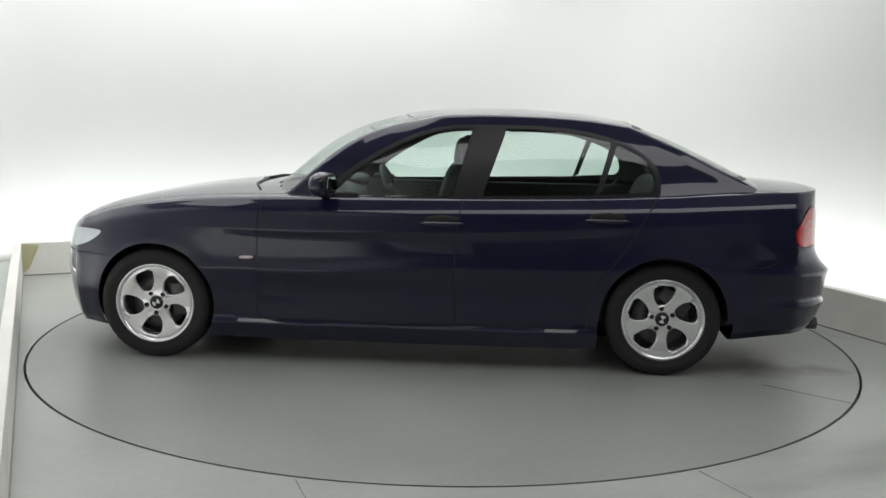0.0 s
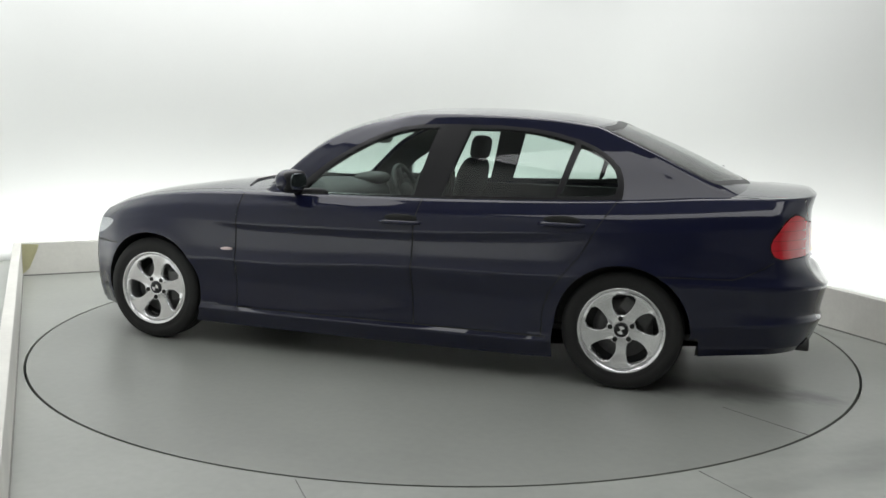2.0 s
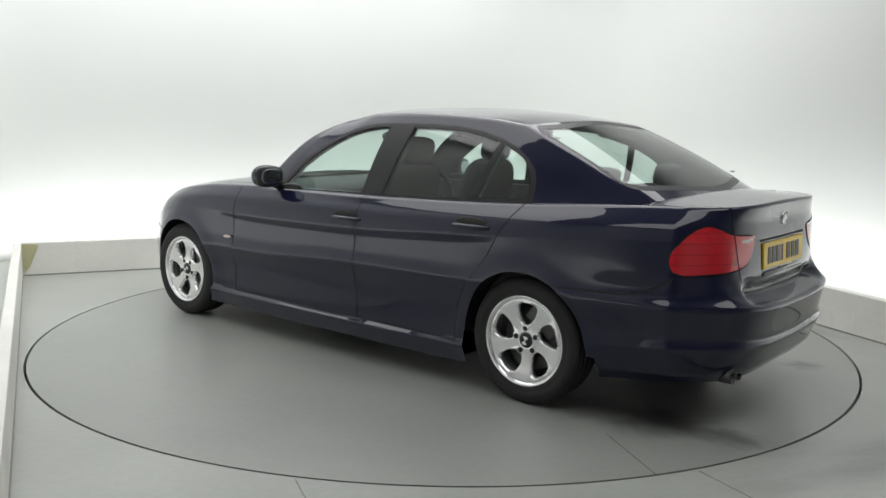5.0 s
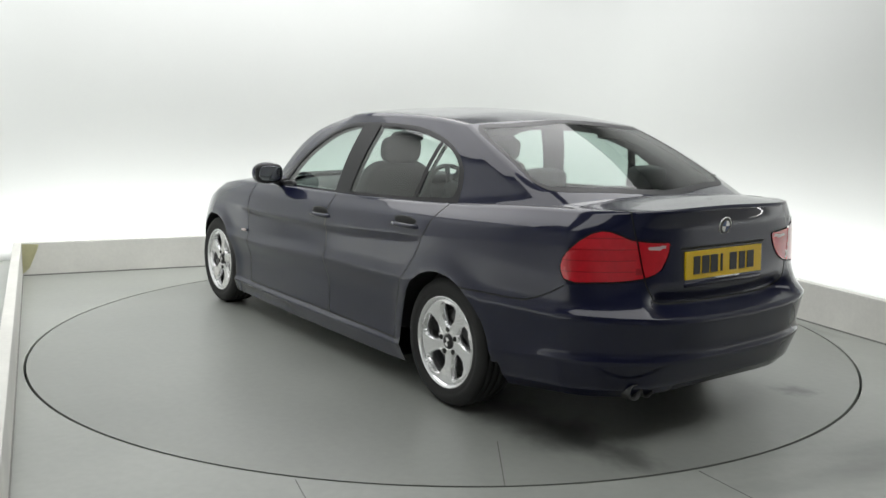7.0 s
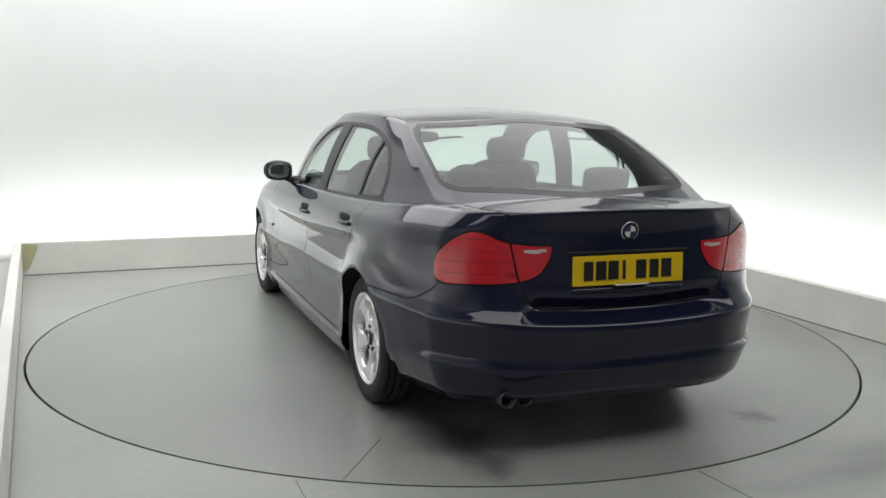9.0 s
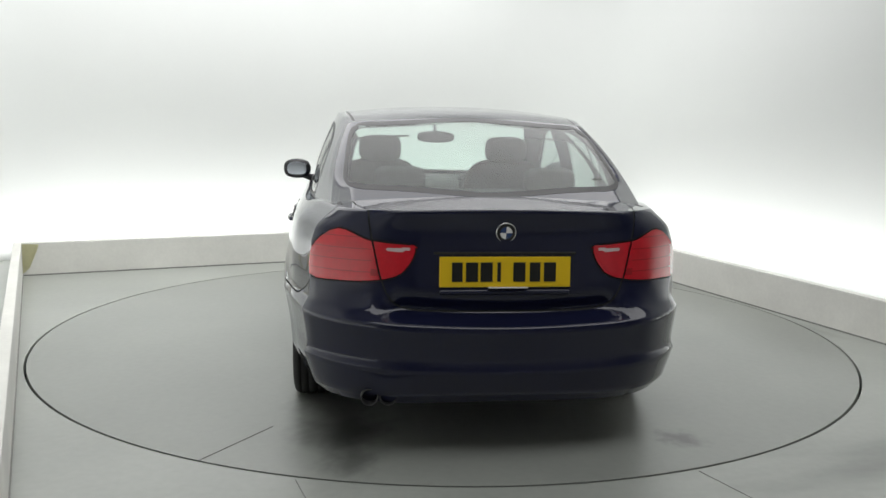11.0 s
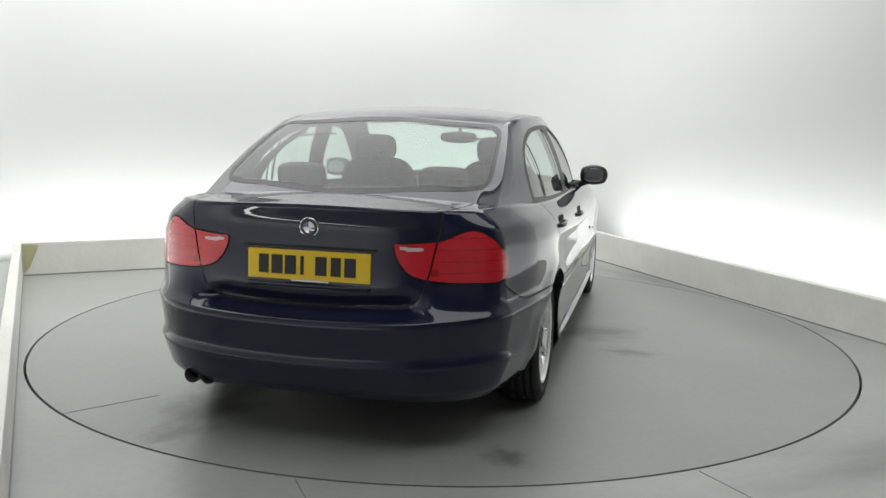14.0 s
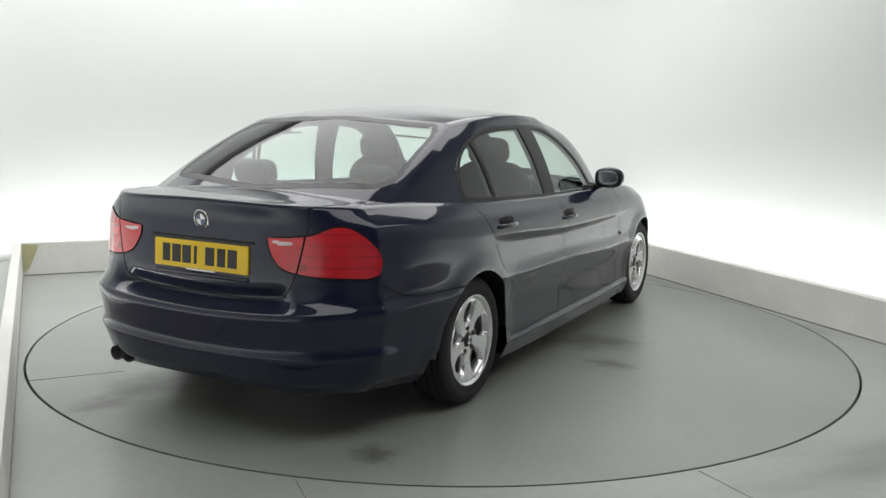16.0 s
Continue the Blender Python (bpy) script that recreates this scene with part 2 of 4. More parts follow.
# heights and half widths of ten level lines at stations along the side (from the rear corner to the front corner)
SIDE_X = [-0.70, -0.35, 0.0, 0.5, 1.2, 2.0, 2.45, 2.76, 3.0, 3.24]
SIDE_Z = [
    (0.22, 0.19, 0.16, 0.128, 0.128, 0.130, 0.135, 0.15, 0.16, 0.16),
    (0.26, 0.24, 0.23, 0.222, 0.222, 0.222, 0.222, 0.20, 0.20, 0.20),
    (0.385, 0.345, 0.31, 0.245, 0.240, 0.240, 0.245, 0.27, 0.27, 0.27),
    (0.425, 0.435, 0.43, 0.41, 0.40, 0.39, 0.38, 0.37, 0.36, 0.36),
    (0.565, 0.565, 0.58, 0.56, 0.555, 0.515, 0.52, 0.52, 0.49, 0.46),
    (0.62, 0.64, 0.665, 0.64, 0.62, 0.595, 0.60, 0.60, 0.56, 0.53),
    (0.70, 0.735, 0.755, 0.728, 0.695, 0.687, 0.695, 0.675, 0.63, 0.59),
    (0.845, 0.83, 0.805, 0.775, 0.737, 0.728, 0.74, 0.735, 0.70, 0.65),
    (0.905, 0.895, 0.880, 0.855, 0.835, 0.825, 0.82, 0.80, 0.755, 0.695),
    (0.985, 0.975, 0.952, 0.930, 0.915, 0.905, 0.890, 0.858, 0.81, 0.74)]
SIDE_Y = [
    (0.70, 0.76, 0.80, 0.835, 0.840, 0.836, 0.825, 0.79, 0.77, 0.66),
    (0.745, 0.80, 0.84, 0.874, 0.880, 0.876, 0.862, 0.83, 0.795, 0.69),
    (0.788, 0.842, 0.860, 0.858, 0.857, 0.854, 0.850, 0.85, 0.82, 0.715),
    (0.776, 0.850, 0.870, 0.856, 0.852, 0.851, 0.856, 0.865, 0.835, 0.73),
    (0.794, 0.870, 0.897, 0.893, 0.892, 0.888, 0.882, 0.877, 0.84, 0.735),
    (0.768, 0.854, 0.888, 0.8755, 0.8725, 0.869, 0.870, 0.874, 0.838, 0.73),
    (0.765, 0.853, 0.880, 0.874, 0.871, 0.868, 0.870, 0.868, 0.832, 0.72),
    (0.755, 0.844, 0.876, 0.884, 0.885, 0.880, 0.869, 0.856, 0.815, 0.70),
    (0.735, 0.824, 0.852, 0.865, 0.868, 0.862, 0.849, 0.831, 0.787, 0.675),
    (0.655, 0.743, 0.788, 0.814, 0.821, 0.815, 0.800, 0.772, 0.72, 0.62)]
REAR_X = (-0.90, -0.932, -0.974, -0.964, -0.990, -0.935, -0.896, -0.886, -0.885, -0.905)
REAR_Z = (0.225, 0.262, 0.362, 0.400, 0.54, 0.588, 0.652, 0.82, 0.90, 0.995)
FRONT_X = (3.40, 3.44, 3.47, 3.49, 3.50, 3.495, 3.485, 3.47, 3.45, 3.40)
FRONT_Z = (0.16, 0.20, 0.26, 0.35, 0.45, 0.52, 0.58, 0.64, 0.68, 0.715)
NR, NS, NF, NL = 26, 150, 26, 54      # columns on the rear, side and front, rows


def tub():
    """The half body below the shoulder: an array of columns round the plan by rows up the side."""
    xs = np.concatenate([np.linspace(SIDE_X[0], SIDE_X[-1], NS + 1)])
    lev = np.arange(10)
    rows = np.linspace(0, 9, NL + 1)
    sy = np.array([spline(SIDE_X, SIDE_Y[k], xs) for k in range(10)])
    sz = np.array([spline(SIDE_X, SIDE_Z[k], xs) for k in range(10)])
    sx = np.repeat(xs[None], 10, 0)
    cols = []
    f = np.linspace(0, 1, NR + 1)[:-1]
    for a in f:
        x = np.array([REAR_X[k] + (SIDE_X[0] - REAR_X[k]) * a**4.8 for k in range(10)])
        y = sy[:, 0] * a
        x[5] += 0.062 * np.clip((0.50 - y[5]) / 0.09, 0, 1)       # the boot lid's foot lies in a recess over the bumper
        w = a * a * (3 - 2 * a)
        z = np.array(REAR_Z) * (1 - w) + sz[:, 0] * w
        cols.append((x, y, z))
    for i in range(NS + 1):
        cols.append((sx[:, i], sy[:, i], sz[:, i]))
    f = np.linspace(1, 0, NF + 1)[1:]
    for a in f:
        x = np.array([FRONT_X[k] + (SIDE_X[-1] - FRONT_X[k]) * a**2.6 for k in range(10)])
        y = sy[:, -1] * a
        w = a * a * (3 - 2 * a)
        z = np.array(FRONT_Z) * (1 - w) + sz[:, -1] * w
        cols.append((x, y, z))
    out = np.empty((len(cols), NL + 1, 3))
    for c, xyz in enumerate(cols):
        for d in range(3):
            for a, b in ((0, 1), (1, 2), (2, 4), (4, 7), (7, 9)):      # sharp creases along the flank
                pick = (rows >= a - 1e-9) & (rows <= b + 1e-9)
                out[c, pick, d] = spline(lev[a:b + 1], xyz[d][a:b + 1], rows[pick])
    # slight flare round the wheel arches
    for xw in (0.0, 2.76):
        r = np.hypot(out[..., 0] - xw, out[..., 2] - 0.305)
        out[..., 1] += np.where(out[..., 1] > 0.6, 0.010 * np.exp(-((r - 0.345) / 0.06) ** 2), 0)
    return out


def lid(edge, nr, ns, nf, centre, power=2.2):
    """The top that closes a tub, from its upper edge to the centre line (heights: centre, a function of x)."""
    rear, side, front = edge[:nr + 1], edge[nr:nr + ns + 1], edge[nr + ns:][::-1]
    s = np.linspace(0, 1, ns + 1)[:, None]
    f = np.linspace(0, 1, nr + 1)[None, :]
    mid_x = rear[0, 0] + (front[0, 0] - rear[0, 0]) * ((side[:, 0] - side[0, 0]) / (side[-1, 0] - side[0, 0]))
    mid = np.stack([mid_x, 0 * mid_x, centre(mid_x)], -1)
    out = np.empty((ns + 1, nr + 1, 3))
    for d in range(3):
        g = f if d < 2 else f**power
        a = mid[:, None, d] * (1 - g) + side[:, None, d] * g
        b = rear[None, :, d] * (1 - s) + front[None, :, d] * s
        c = ((1 - s) * ((1 - g) * rear[0, d] + g * rear[-1, d]) + s * ((1 - g) * front[0, d] + g * front[-1, d]))
        out[..., d] = a + b - c
    return out


def grid_mesh(bm, pts):
    vs = [[bm.verts.new(p) for p in row] for row in pts]
    for i in range(len(vs) - 1):
        for j in range(len(vs[0]) - 1):
            bm.faces.new((vs[i][j], vs[i + 1][j], vs[i + 1][j + 1], vs[i][j + 1]))
    return vs


def deck_centre(x):
    return spline([-0.95, -0.915, -0.75, -0.5, 0.5, 1.5, 2.2, 2.45, 2.8, 3.1, 3.3, 3.4], [0.995, 0.995, 1.005, 1.02, 1.0, 0.97, 0.95, 0.935, 0.895, 0.84, 0.775, 0.715], x)


# the cabin: base edge on the shoulder, upper edge along the roof rails
CAB_BASE = dict(rear=(-0.585, 1.012), corner=(-0.48, 0.680, 0.982), front=(2.24, 0.925), fcorner=(2.07, 0.750, 0.892))
CAB_TOP = dict(rear=(0.16, 1.343), corner=(0.20, 0.598, 1.314), front=(1.46, 1.362), fcorner=(1.34, 0.605, 1.332))
CAB = (20, 96, 20, 26)


def cabin():
    nr, ns, nf, nl = CAB
    f = np.linspace(0, 1, nr + 1)[:-1]
    g = np.linspace(1, 0, nf + 1)[1:]
    t = np.linspace(0, 1, nl + 1)
    s = np.linspace(0, 1, ns + 1)
    base, top = [], []
    for e, out, yb, zb in ((CAB_BASE, base, [0.680, 0.760, 0.793, 0.801, 0.792, 0.750], [0.982, 0.950, 0.928, 0.912, 0.900, 0.892]),
                           (CAB_TOP, top, [0.598, 0.622, 0.635, 0.638, 0.630, 0.605], [1.314, 1.343, 1.358, 1.362, 1.356, 1.332])):
        cx, cy, cz = e["corner"]
        fx, fy, fz = e["fcorner"]
        for a in f:
            out.append((e["rear"][0] + (cx - e["rear"][0]) * a**2.8, cy * a, e["rear"][1] + (cz - e["rear"][1]) * a**2))
        for a in s:
            out.append((cx + (fx - cx) * a, spline([0, .2, .45, .65, .85, 1], yb, a), spline([0, .2, .45, .65, .85, 1], zb, a)))
        for a in g:
            out.append((e["front"][0] + (fx - e["front"][0]) * a**2.2, fy * a, e["front"][1] + (fz - e["front"][1]) * a**2))
    base, top = np.array(base), np.array(top)
    pts = base[:, None] * (1 - t[None, :, None]) + top[:, None] * t[None, :, None]
    bow = np.sin(np.pi * t)
    cols = np.arange(len(base))
    side = np.clip(np.minimum(cols - nr * 0.7, nr * 1.3 + ns - cols) / 10, 0, 1)
    front = np.clip((cols - nr - ns * 0.72) / (ns * 0.28), 0, 1) ** 2
    rear = np.clip((nr + ns * 0.22 - cols) / (ns * 0.22), 0, 1) ** 2
    pts[..., 1] += (0.022 * side)[:, None] * bow[None]
    pts[..., 0] += (0.055 * front)[:, None] * np.sin(np.pi * t**1.3)[None] - (0.02 * rear)[:, None] * bow[None]
    pts[..., 2] += (0.050 * front + 0.006 * rear)[:, None] * np.sin(np.pi * t**1.3)[None]
    roof = lid(pts[:, -1], nr, ns, nf, lambda x: spline([0.1, 0.17, 0.45, 0.85, 1.2, 1.49, 1.6], [1.325, 1.343, 1.386, 1.407, 1.400, 1.362, 1.335], x), 2.4)
    return pts, roof


# ---- cutting the shell into panels ----
def cut(bm, g, where):
    """Split the faces along g = 0 wherever the corners lie in the given region."""
    bm.verts.ensure_lookup_table()
    bm.verts.index_update()
    co = np.array([v.co[:] for v in bm.verts])
    val, ok = g(co), where(co)
    val = np.where(np.abs(val) < 2e-4, 0.0, val)
    zero = {bm.verts[i] for i in np.nonzero((val == 0) & ok)[0]}
    for e in list(bm.edges):
        i, j = e.verts[0].index, e.verts[1].index
        if ok[i] and ok[j] and val[i] * val[j] < 0:
            zero.add(bmesh.utils.edge_split(e, e.verts[0], val[i] / (val[i] - val[j]))[1])
    for f in {f for v in zero for f in v.link_faces}:
        zs = [v for v in f.verts if v in zero]
        if len(zs) == 2 and not any(zs[1] in e.verts for e in zs[0].link_edges if f in e.link_faces):
            bmesh.utils.face_split(f, zs[0], zs[1])


def smooth_loop(pts, n=8):
    """A closed curve through the points."""
    p = np.array(pts, float)
    out = []
    for i in range(len(p)):
        a, b, c, d = p[i - 1], p[i], p[(i + 1) % len(p)], p[(i + 2) % len(p)]
        for t in np.linspace(0, 1, n, endpoint=False):
            out.append(0.5 * (2 * b + (c - a) * t + (2 * a - 5 * b + 4 * c - d) * t**2 + (3 * b - a - 3 * c + d) * t**3))
    return np.array(out)


def inside(poly):
    """The signed distance to a closed line, less than nought inside it."""
    p = np.asarray(poly, float)
    q = np.roll(p, -1, 0)

    def g(a, b):
        pt = np.stack([a, b], -1)[:, None]
        e = (q - p)[None]
        w = pt - p[None]
        t = np.clip((w * e).sum(-1) / (e * e).sum(-1), 0, 1)
        d = np.sqrt(((w - e * t[..., None]) ** 2).sum(-1)).min(1)
        up = (p[None, :, 1] <= pt[..., 1]) != (q[None, :, 1] <= pt[..., 1])
        xi = p[None, :, 0] + (pt[..., 1] - p[None, :, 1]) * e[..., 0] / np.where(np.abs(e[..., 1]) < 1e-12, 1e-12, e[..., 1])
        odd = (up & (xi > pt[..., 0])).sum(1) % 2
        return np.where(odd == 1, -d, d)
    return g


def wrap_rear(c):
    return c[:, 1] + np.maximum(0, c[:, 0] + 0.80)


def wrap_front(c):
    return c[:, 1] + np.maximum(0, 3.28 - c[:, 0])


# lines between the panels
def line_a(z):
    return spline([0.1, 0.5, 0.77, 0.95], [2.19, 2.18, 2.17, 2.14], z)


def line_b(z):
    return spline([0.1, 0.35, 0.53, 0.78, 0.95], [1.09, 1.105, 1.112, 1.10, 1.065], z)


def line_c(z):
    return spline([0.1, 0.36, 0.46, 0.54, 0.68, 0.83, 1.0], [0.405, 0.40, 0.375, 0.325, 0.215, 0.13, 0.02], z)


def bumper_line(x):
    return spline([-0.72, -0.62, -0.5, -0.1], [0.70, 0.64, 0.60, 0.60], x)


def boot_side(x):
    return spline([-1.0, -0.9, -0.6, -0.3], [0.535, 0.535, 0.585, 0.60], x)


def bonnet_side(x):
    return spline([1.9, 2.3, 2.9, 3.3, 3.6], [0.735, 0.72, 0.665, 0.56, 0.50], x)


TAIL = inside(smooth_loop([(0.352, 0.846), (0.45, 0.862), (0.535, 0.872), (0.575, 0.888), (0.625, 0.908), (0.69, 0.908), (0.76, 0.886), (0.825, 0.850),
                           (0.877, 0.805), (0.893, 0.757), (0.872, 0.714), (0.81, 0.699), (0.70, 0.701), (0.56, 0.706), (0.45, 0.722), (0.39, 0.758)]))
REVERSE = inside([(0.385, 0.826), (0.475, 0.826), (0.470, 0.842), (0.392, 0.842)])
HEAD = inside(smooth_loop([(0.40, 0.60), (0.42, 0.655), (0.58, 0.685), (0.78, 0.695), (0.93, 0.695), (1.0, 0.688), (0.93, 0.645), (0.80, 0.605), (0.62, 0.58), (0.48, 0.575)]))
BOOT = inside(smooth_loop([(-0.4, 1.4), (0.535, 1.4), (0.535, 1.1), (0.535, 0.95), (0.515, 0.84), (0.485, 0.71), (0.445, 0.632), (0.375, 0.598), (0.2, 0.590), (0.0, 0.589), (-0.2, 0.590), (-0.4, 0.591)]))
GLASS_F = inside([(1.815, 0.915), (1.77, 0.955), (1.66, 1.055), (1.54, 1.135), (1.43, 1.196), (1.33, 1.240), (1.24, 1.268), (1.13, 1.286), (1.035, 1.290), (1.13, 0.930)])
GLASS_R = inside([(0.975, 0.935), (0.855, 1.290), (0.70, 1.290), (0.52, 1.278), (0.40, 1.258), (0.292, 1.230), (0.375, 0.952)])
GLASS_Q = inside([(0.345, 0.957), (0.262, 1.220), (0.20, 1.198), (0.135, 1.160), (0.085, 1.110), (0.062, 1.050), (0.062, 1.000), (0.085, 0.972)])
DLO = inside([(1.90, 0.890), (1.79, 0.985), (1.66, 1.088), (1.54, 1.162), (1.43, 1.221), (1.33, 1.263), (1.24, 1.290), (1.13, 1.306), (1.0, 1.311),
              (0.70, 1.310), (0.52, 1.298), (0.40, 1.279), (0.27, 1.245), (0.18, 1.208), (0.11, 1.163), (0.055, 1.110), (0.032, 1.050), (0.030, 0.990),
              (0.05, 0.86), (1.0, 0.86)])
REAR_GLASS = inside(smooth_loop([(-0.4, 1.036), (0.40, 1.040), (0.57, 1.044), (0.618, 1.070), (0.608, 1.16), (0.588, 1.255), (0.555, 1.292), (0.43, 1.312), (-0.4, 1.328)]))
SCREEN = inside(smooth_loop([(-0.4, 0.935), (0.50, 0.93), (0.69, 0.925), (0.705, 0.96), (0.655, 1.16), (0.578, 1.308), (0.44, 1.332), (-0.4, 1.345)]))
WELLS = ((0.0, 0.308, 0.336), (2.755, 0.308, 0.336))


def arch(c, xw, zw, r):
    """Signed distance to a wheel arch; behind the arch's foot the skin is cut back."""
    g = np.hypot(c[:, 0] - xw, c[:, 2] - zw) - r
    back_cut = np.maximum(np.abs(c[:, 0] - xw + 0.014) - 0.360, c[:, 2] - 0.30)
    return np.minimum(g, back_cut) if xw < 1 else g


H = 0.0036


def extract(bm, labels, wanted, both=True, flip=False, push=0.0):
    """Points, faces and normals of the faces with a label; both: the two sides of the car in one."""
    V, F, N, idx = [], [], [], {}
    for f in bm.faces:
        if labels[f.index] not in wanted.split():
            continue
        row = []
        for v in f.verts:
            if v not in idx:
                idx[v] = len(V)
                V.append(np.array(v.co) + push * np.array(v.normal))
                nn = Vector(v.normal)
                if wanted == "pillar" and v.co.y > 0.6 and v.co.x < 0.5:
                    # the pillar's foot runs out softly into the shoulder
                    foot = max(0.0, 1 - (v.co.z - 0.945 - 0.045 * max(0, min(1, 0.1 - v.co.x))) / 0.15)
                    foot = foot * foot * (3 - 2 * foot) if foot < 1 else 1.0
                    nn = (nn * (1 - min(1, foot)) + Vector((-0.10, 0.85, 0.52)) * min(1, foot)).normalized()
                if v.co.y < 1e-4:
                    nn.y = 0
                    nn.normalize()
                N.append(np.array(nn))
            row.append(idx[v])
        F.append(row)
    if not V:
        return V, F, N
    V, N = np.array(V), np.array(N)
    m = np.array((1, -1, 1))
    if flip:
        V, N, F = V * m, N * m, [r[::-1] for r in F]
    elif both:
        k = len(V)
        V, N, F = np.vstack([V, V * m]), np.vstack([N, N * m]), F + [[i + k for i in r[::-1]] for r in F]
    return V - np.array(AXIS), F, N


def shell(name, data, mat, parent, label=""):
    V, F, N = data
    me = bpy.data.meshes.new(name)
    me.from_pydata([tuple(v) for v in V], [], F)
    me.materials.append(mat)
    me.shade_smooth()
    me.normals_split_custom_set_from_vertices([tuple(n) for n in N])
    ob = new(name, me)
    ob.parent = parent
    if label:
        ob["label"] = label
    return ob


def centres(bm):
    bm.faces.ensure_lookup_table()
    bm.faces.index_update()
    bm.normal_update()
    return np.array([f.calc_center_median()[:] for f in bm.faces])


def outward(bm):
    bm.normal_update()
    f = max(bm.faces, key=lambda f: f.calc_center_median().y)
    if f.normal.y < 0:
        bmesh.ops.reverse_faces(bm, faces=bm.faces)
    bm.normal_update()


# materials of the car's pieces
def glass_material(name, tint, ior=1.5, rise=4.0):
    m = bpy.data.materials.new(name)
    m.use_nodes = True
    nt = m.node_tree
    nt.nodes.remove(nt.nodes["Principled BSDF"])
    clear, gloss = nt.nodes.new("ShaderNodeBsdfTransparent"), nt.nodes.new("ShaderNodeBsdfGlossy")
    clear.inputs[0].default_value = (*tint, 1)
    gloss.inputs["Roughness"].default_value = 0.02
    mix, face = nt.nodes.new("ShaderNodeMixShader"), nt.nodes.new("ShaderNodeLayerWeight")
    power, scale = nt.nodes.new("ShaderNodeMath"), nt.nodes.new("ShaderNodeMath")
    power.operation, scale.operation = "POWER", "MULTIPLY_ADD"
    face.inputs["Blend"].default_value, power.inputs[1].default_value = 0.5, rise
    f0 = 1.7 * ((ior - 1) / (ior + 1)) ** 2
    scale.inputs[1].default_value, scale.inputs[2].default_value = 1 - f0, f0
    nt.links.new(face.outputs["Facing"], power.inputs[0])
    nt.links.new(power.outputs[0], scale.inputs[0])
    nt.links.new(scale.outputs[0], mix.inputs[0])
    nt.links.new(clear.outputs[0], mix.inputs[1])
    nt.links.new(gloss.outputs[0], mix.inputs[2])
    nt.links.new(mix.outputs[0], nt.nodes["Material Output"].inputs[0])
    return m


M_GLASS = glass_material("tinted_glass", (0.82, 0.92, 0.88), 1.5, 5.2)
M_REAR_GLASS = glass_material("tinted_rear_glass", (0.76, 0.86, 0.82), 1.5, 5.2)
M_SIDE_GLASS = glass_material("tinted_side_glass", (0.80, 0.90, 0.86), 1.52, 3.3)
M_LENS = glass_material("clear_lens", (0.95, 0.96, 0.96))
M_RED = material("red_lens", (0.56, 0.010, 0.022), 0.16, coat=1.0, vary=0.12, scale=30)
M_DARKRED = material("dark_red_lens_rib", (0.33, 0.005, 0.012), 0.2, coat=1.0)
M_CLEAR = material("reversing_lens", (0.62, 0.50, 0.50), 0.2, coat=1.0)
M_HEAD = material("headlamp_reflector", (0.72, 0.74, 0.78), 0.22, metal=0.6)
M_CHROME = material("chrome", (0.75, 0.75, 0.76), 0.12, metal=1.0)
# mirror tone darkened to stand for the dim surroundings it should reflect
M_MIRROR = material("dimmed_mirror_glass", (0.34, 0.36, 0.39), 0.03, metal=1.0)
M_CLOTH = material("charcoal_seat_cloth", (0.046, 0.047, 0.047), 0.85, vary=0.15, scale=25, bump=0.08, bump_scale=120)
M_LINING = material("grey_headlining", (0.20, 0.205, 0.195), 0.9, vary=0.05, scale=20)
M_DASH = material("dark_dash_plastic", (0.025, 0.026, 0.026), 0.6, vary=0.1, scale=30, bump=0.1, bump_scale=400)
M_PLATE = material("yellow_plate", (0.78, 0.52, 0.01), 0.35, vary=0.04, scale=20)
M_BLACK = material("black_plate_print", (0.01, 0.01, 0.01), 0.4)
M_BLUE = material("badge_blue", (0.015, 0.04, 0.14), 0.2, coat=1.0)
M_WHITE = material("badge_white", (0.75, 0.75, 0.75), 0.2, coat=1.0)

# ---- lower body ----
T = tub()
D = lid(T[:, -1], NR, NS, NF, deck_centre)
bm = bmesh.new()
is_deck = bm.faces.layers.int.new("deck")
grid_mesh(bm, T)
k = len(bm.faces)
grid_mesh(bm, D)
bm.faces.ensure_lookup_table()
for f in list(bm.faces)[k:]:
    f[is_deck] = 1
bmesh.ops.remove_doubles(bm, verts=bm.verts, dist=2e-4)
bmesh.ops.recalc_face_normals(bm, faces=bm.faces)
outward(bm)
P, Q = cabin()
BASE = np.array([p[:2] for p in P[:, 0]])
CAB_PLAN = inside(np.vstack([BASE * (1, 1), [(BASE[-1][0], -0.3), (BASE[0][0], -0.3)]]))
c = centres(bm)
drop = CAB_PLAN(c[:, 0], c[:, 1]) < -0.035
bmesh.ops.delete(bm, geom=[f for f in bm.faces if drop[f.index] and f[is_deck]], context="FACES")

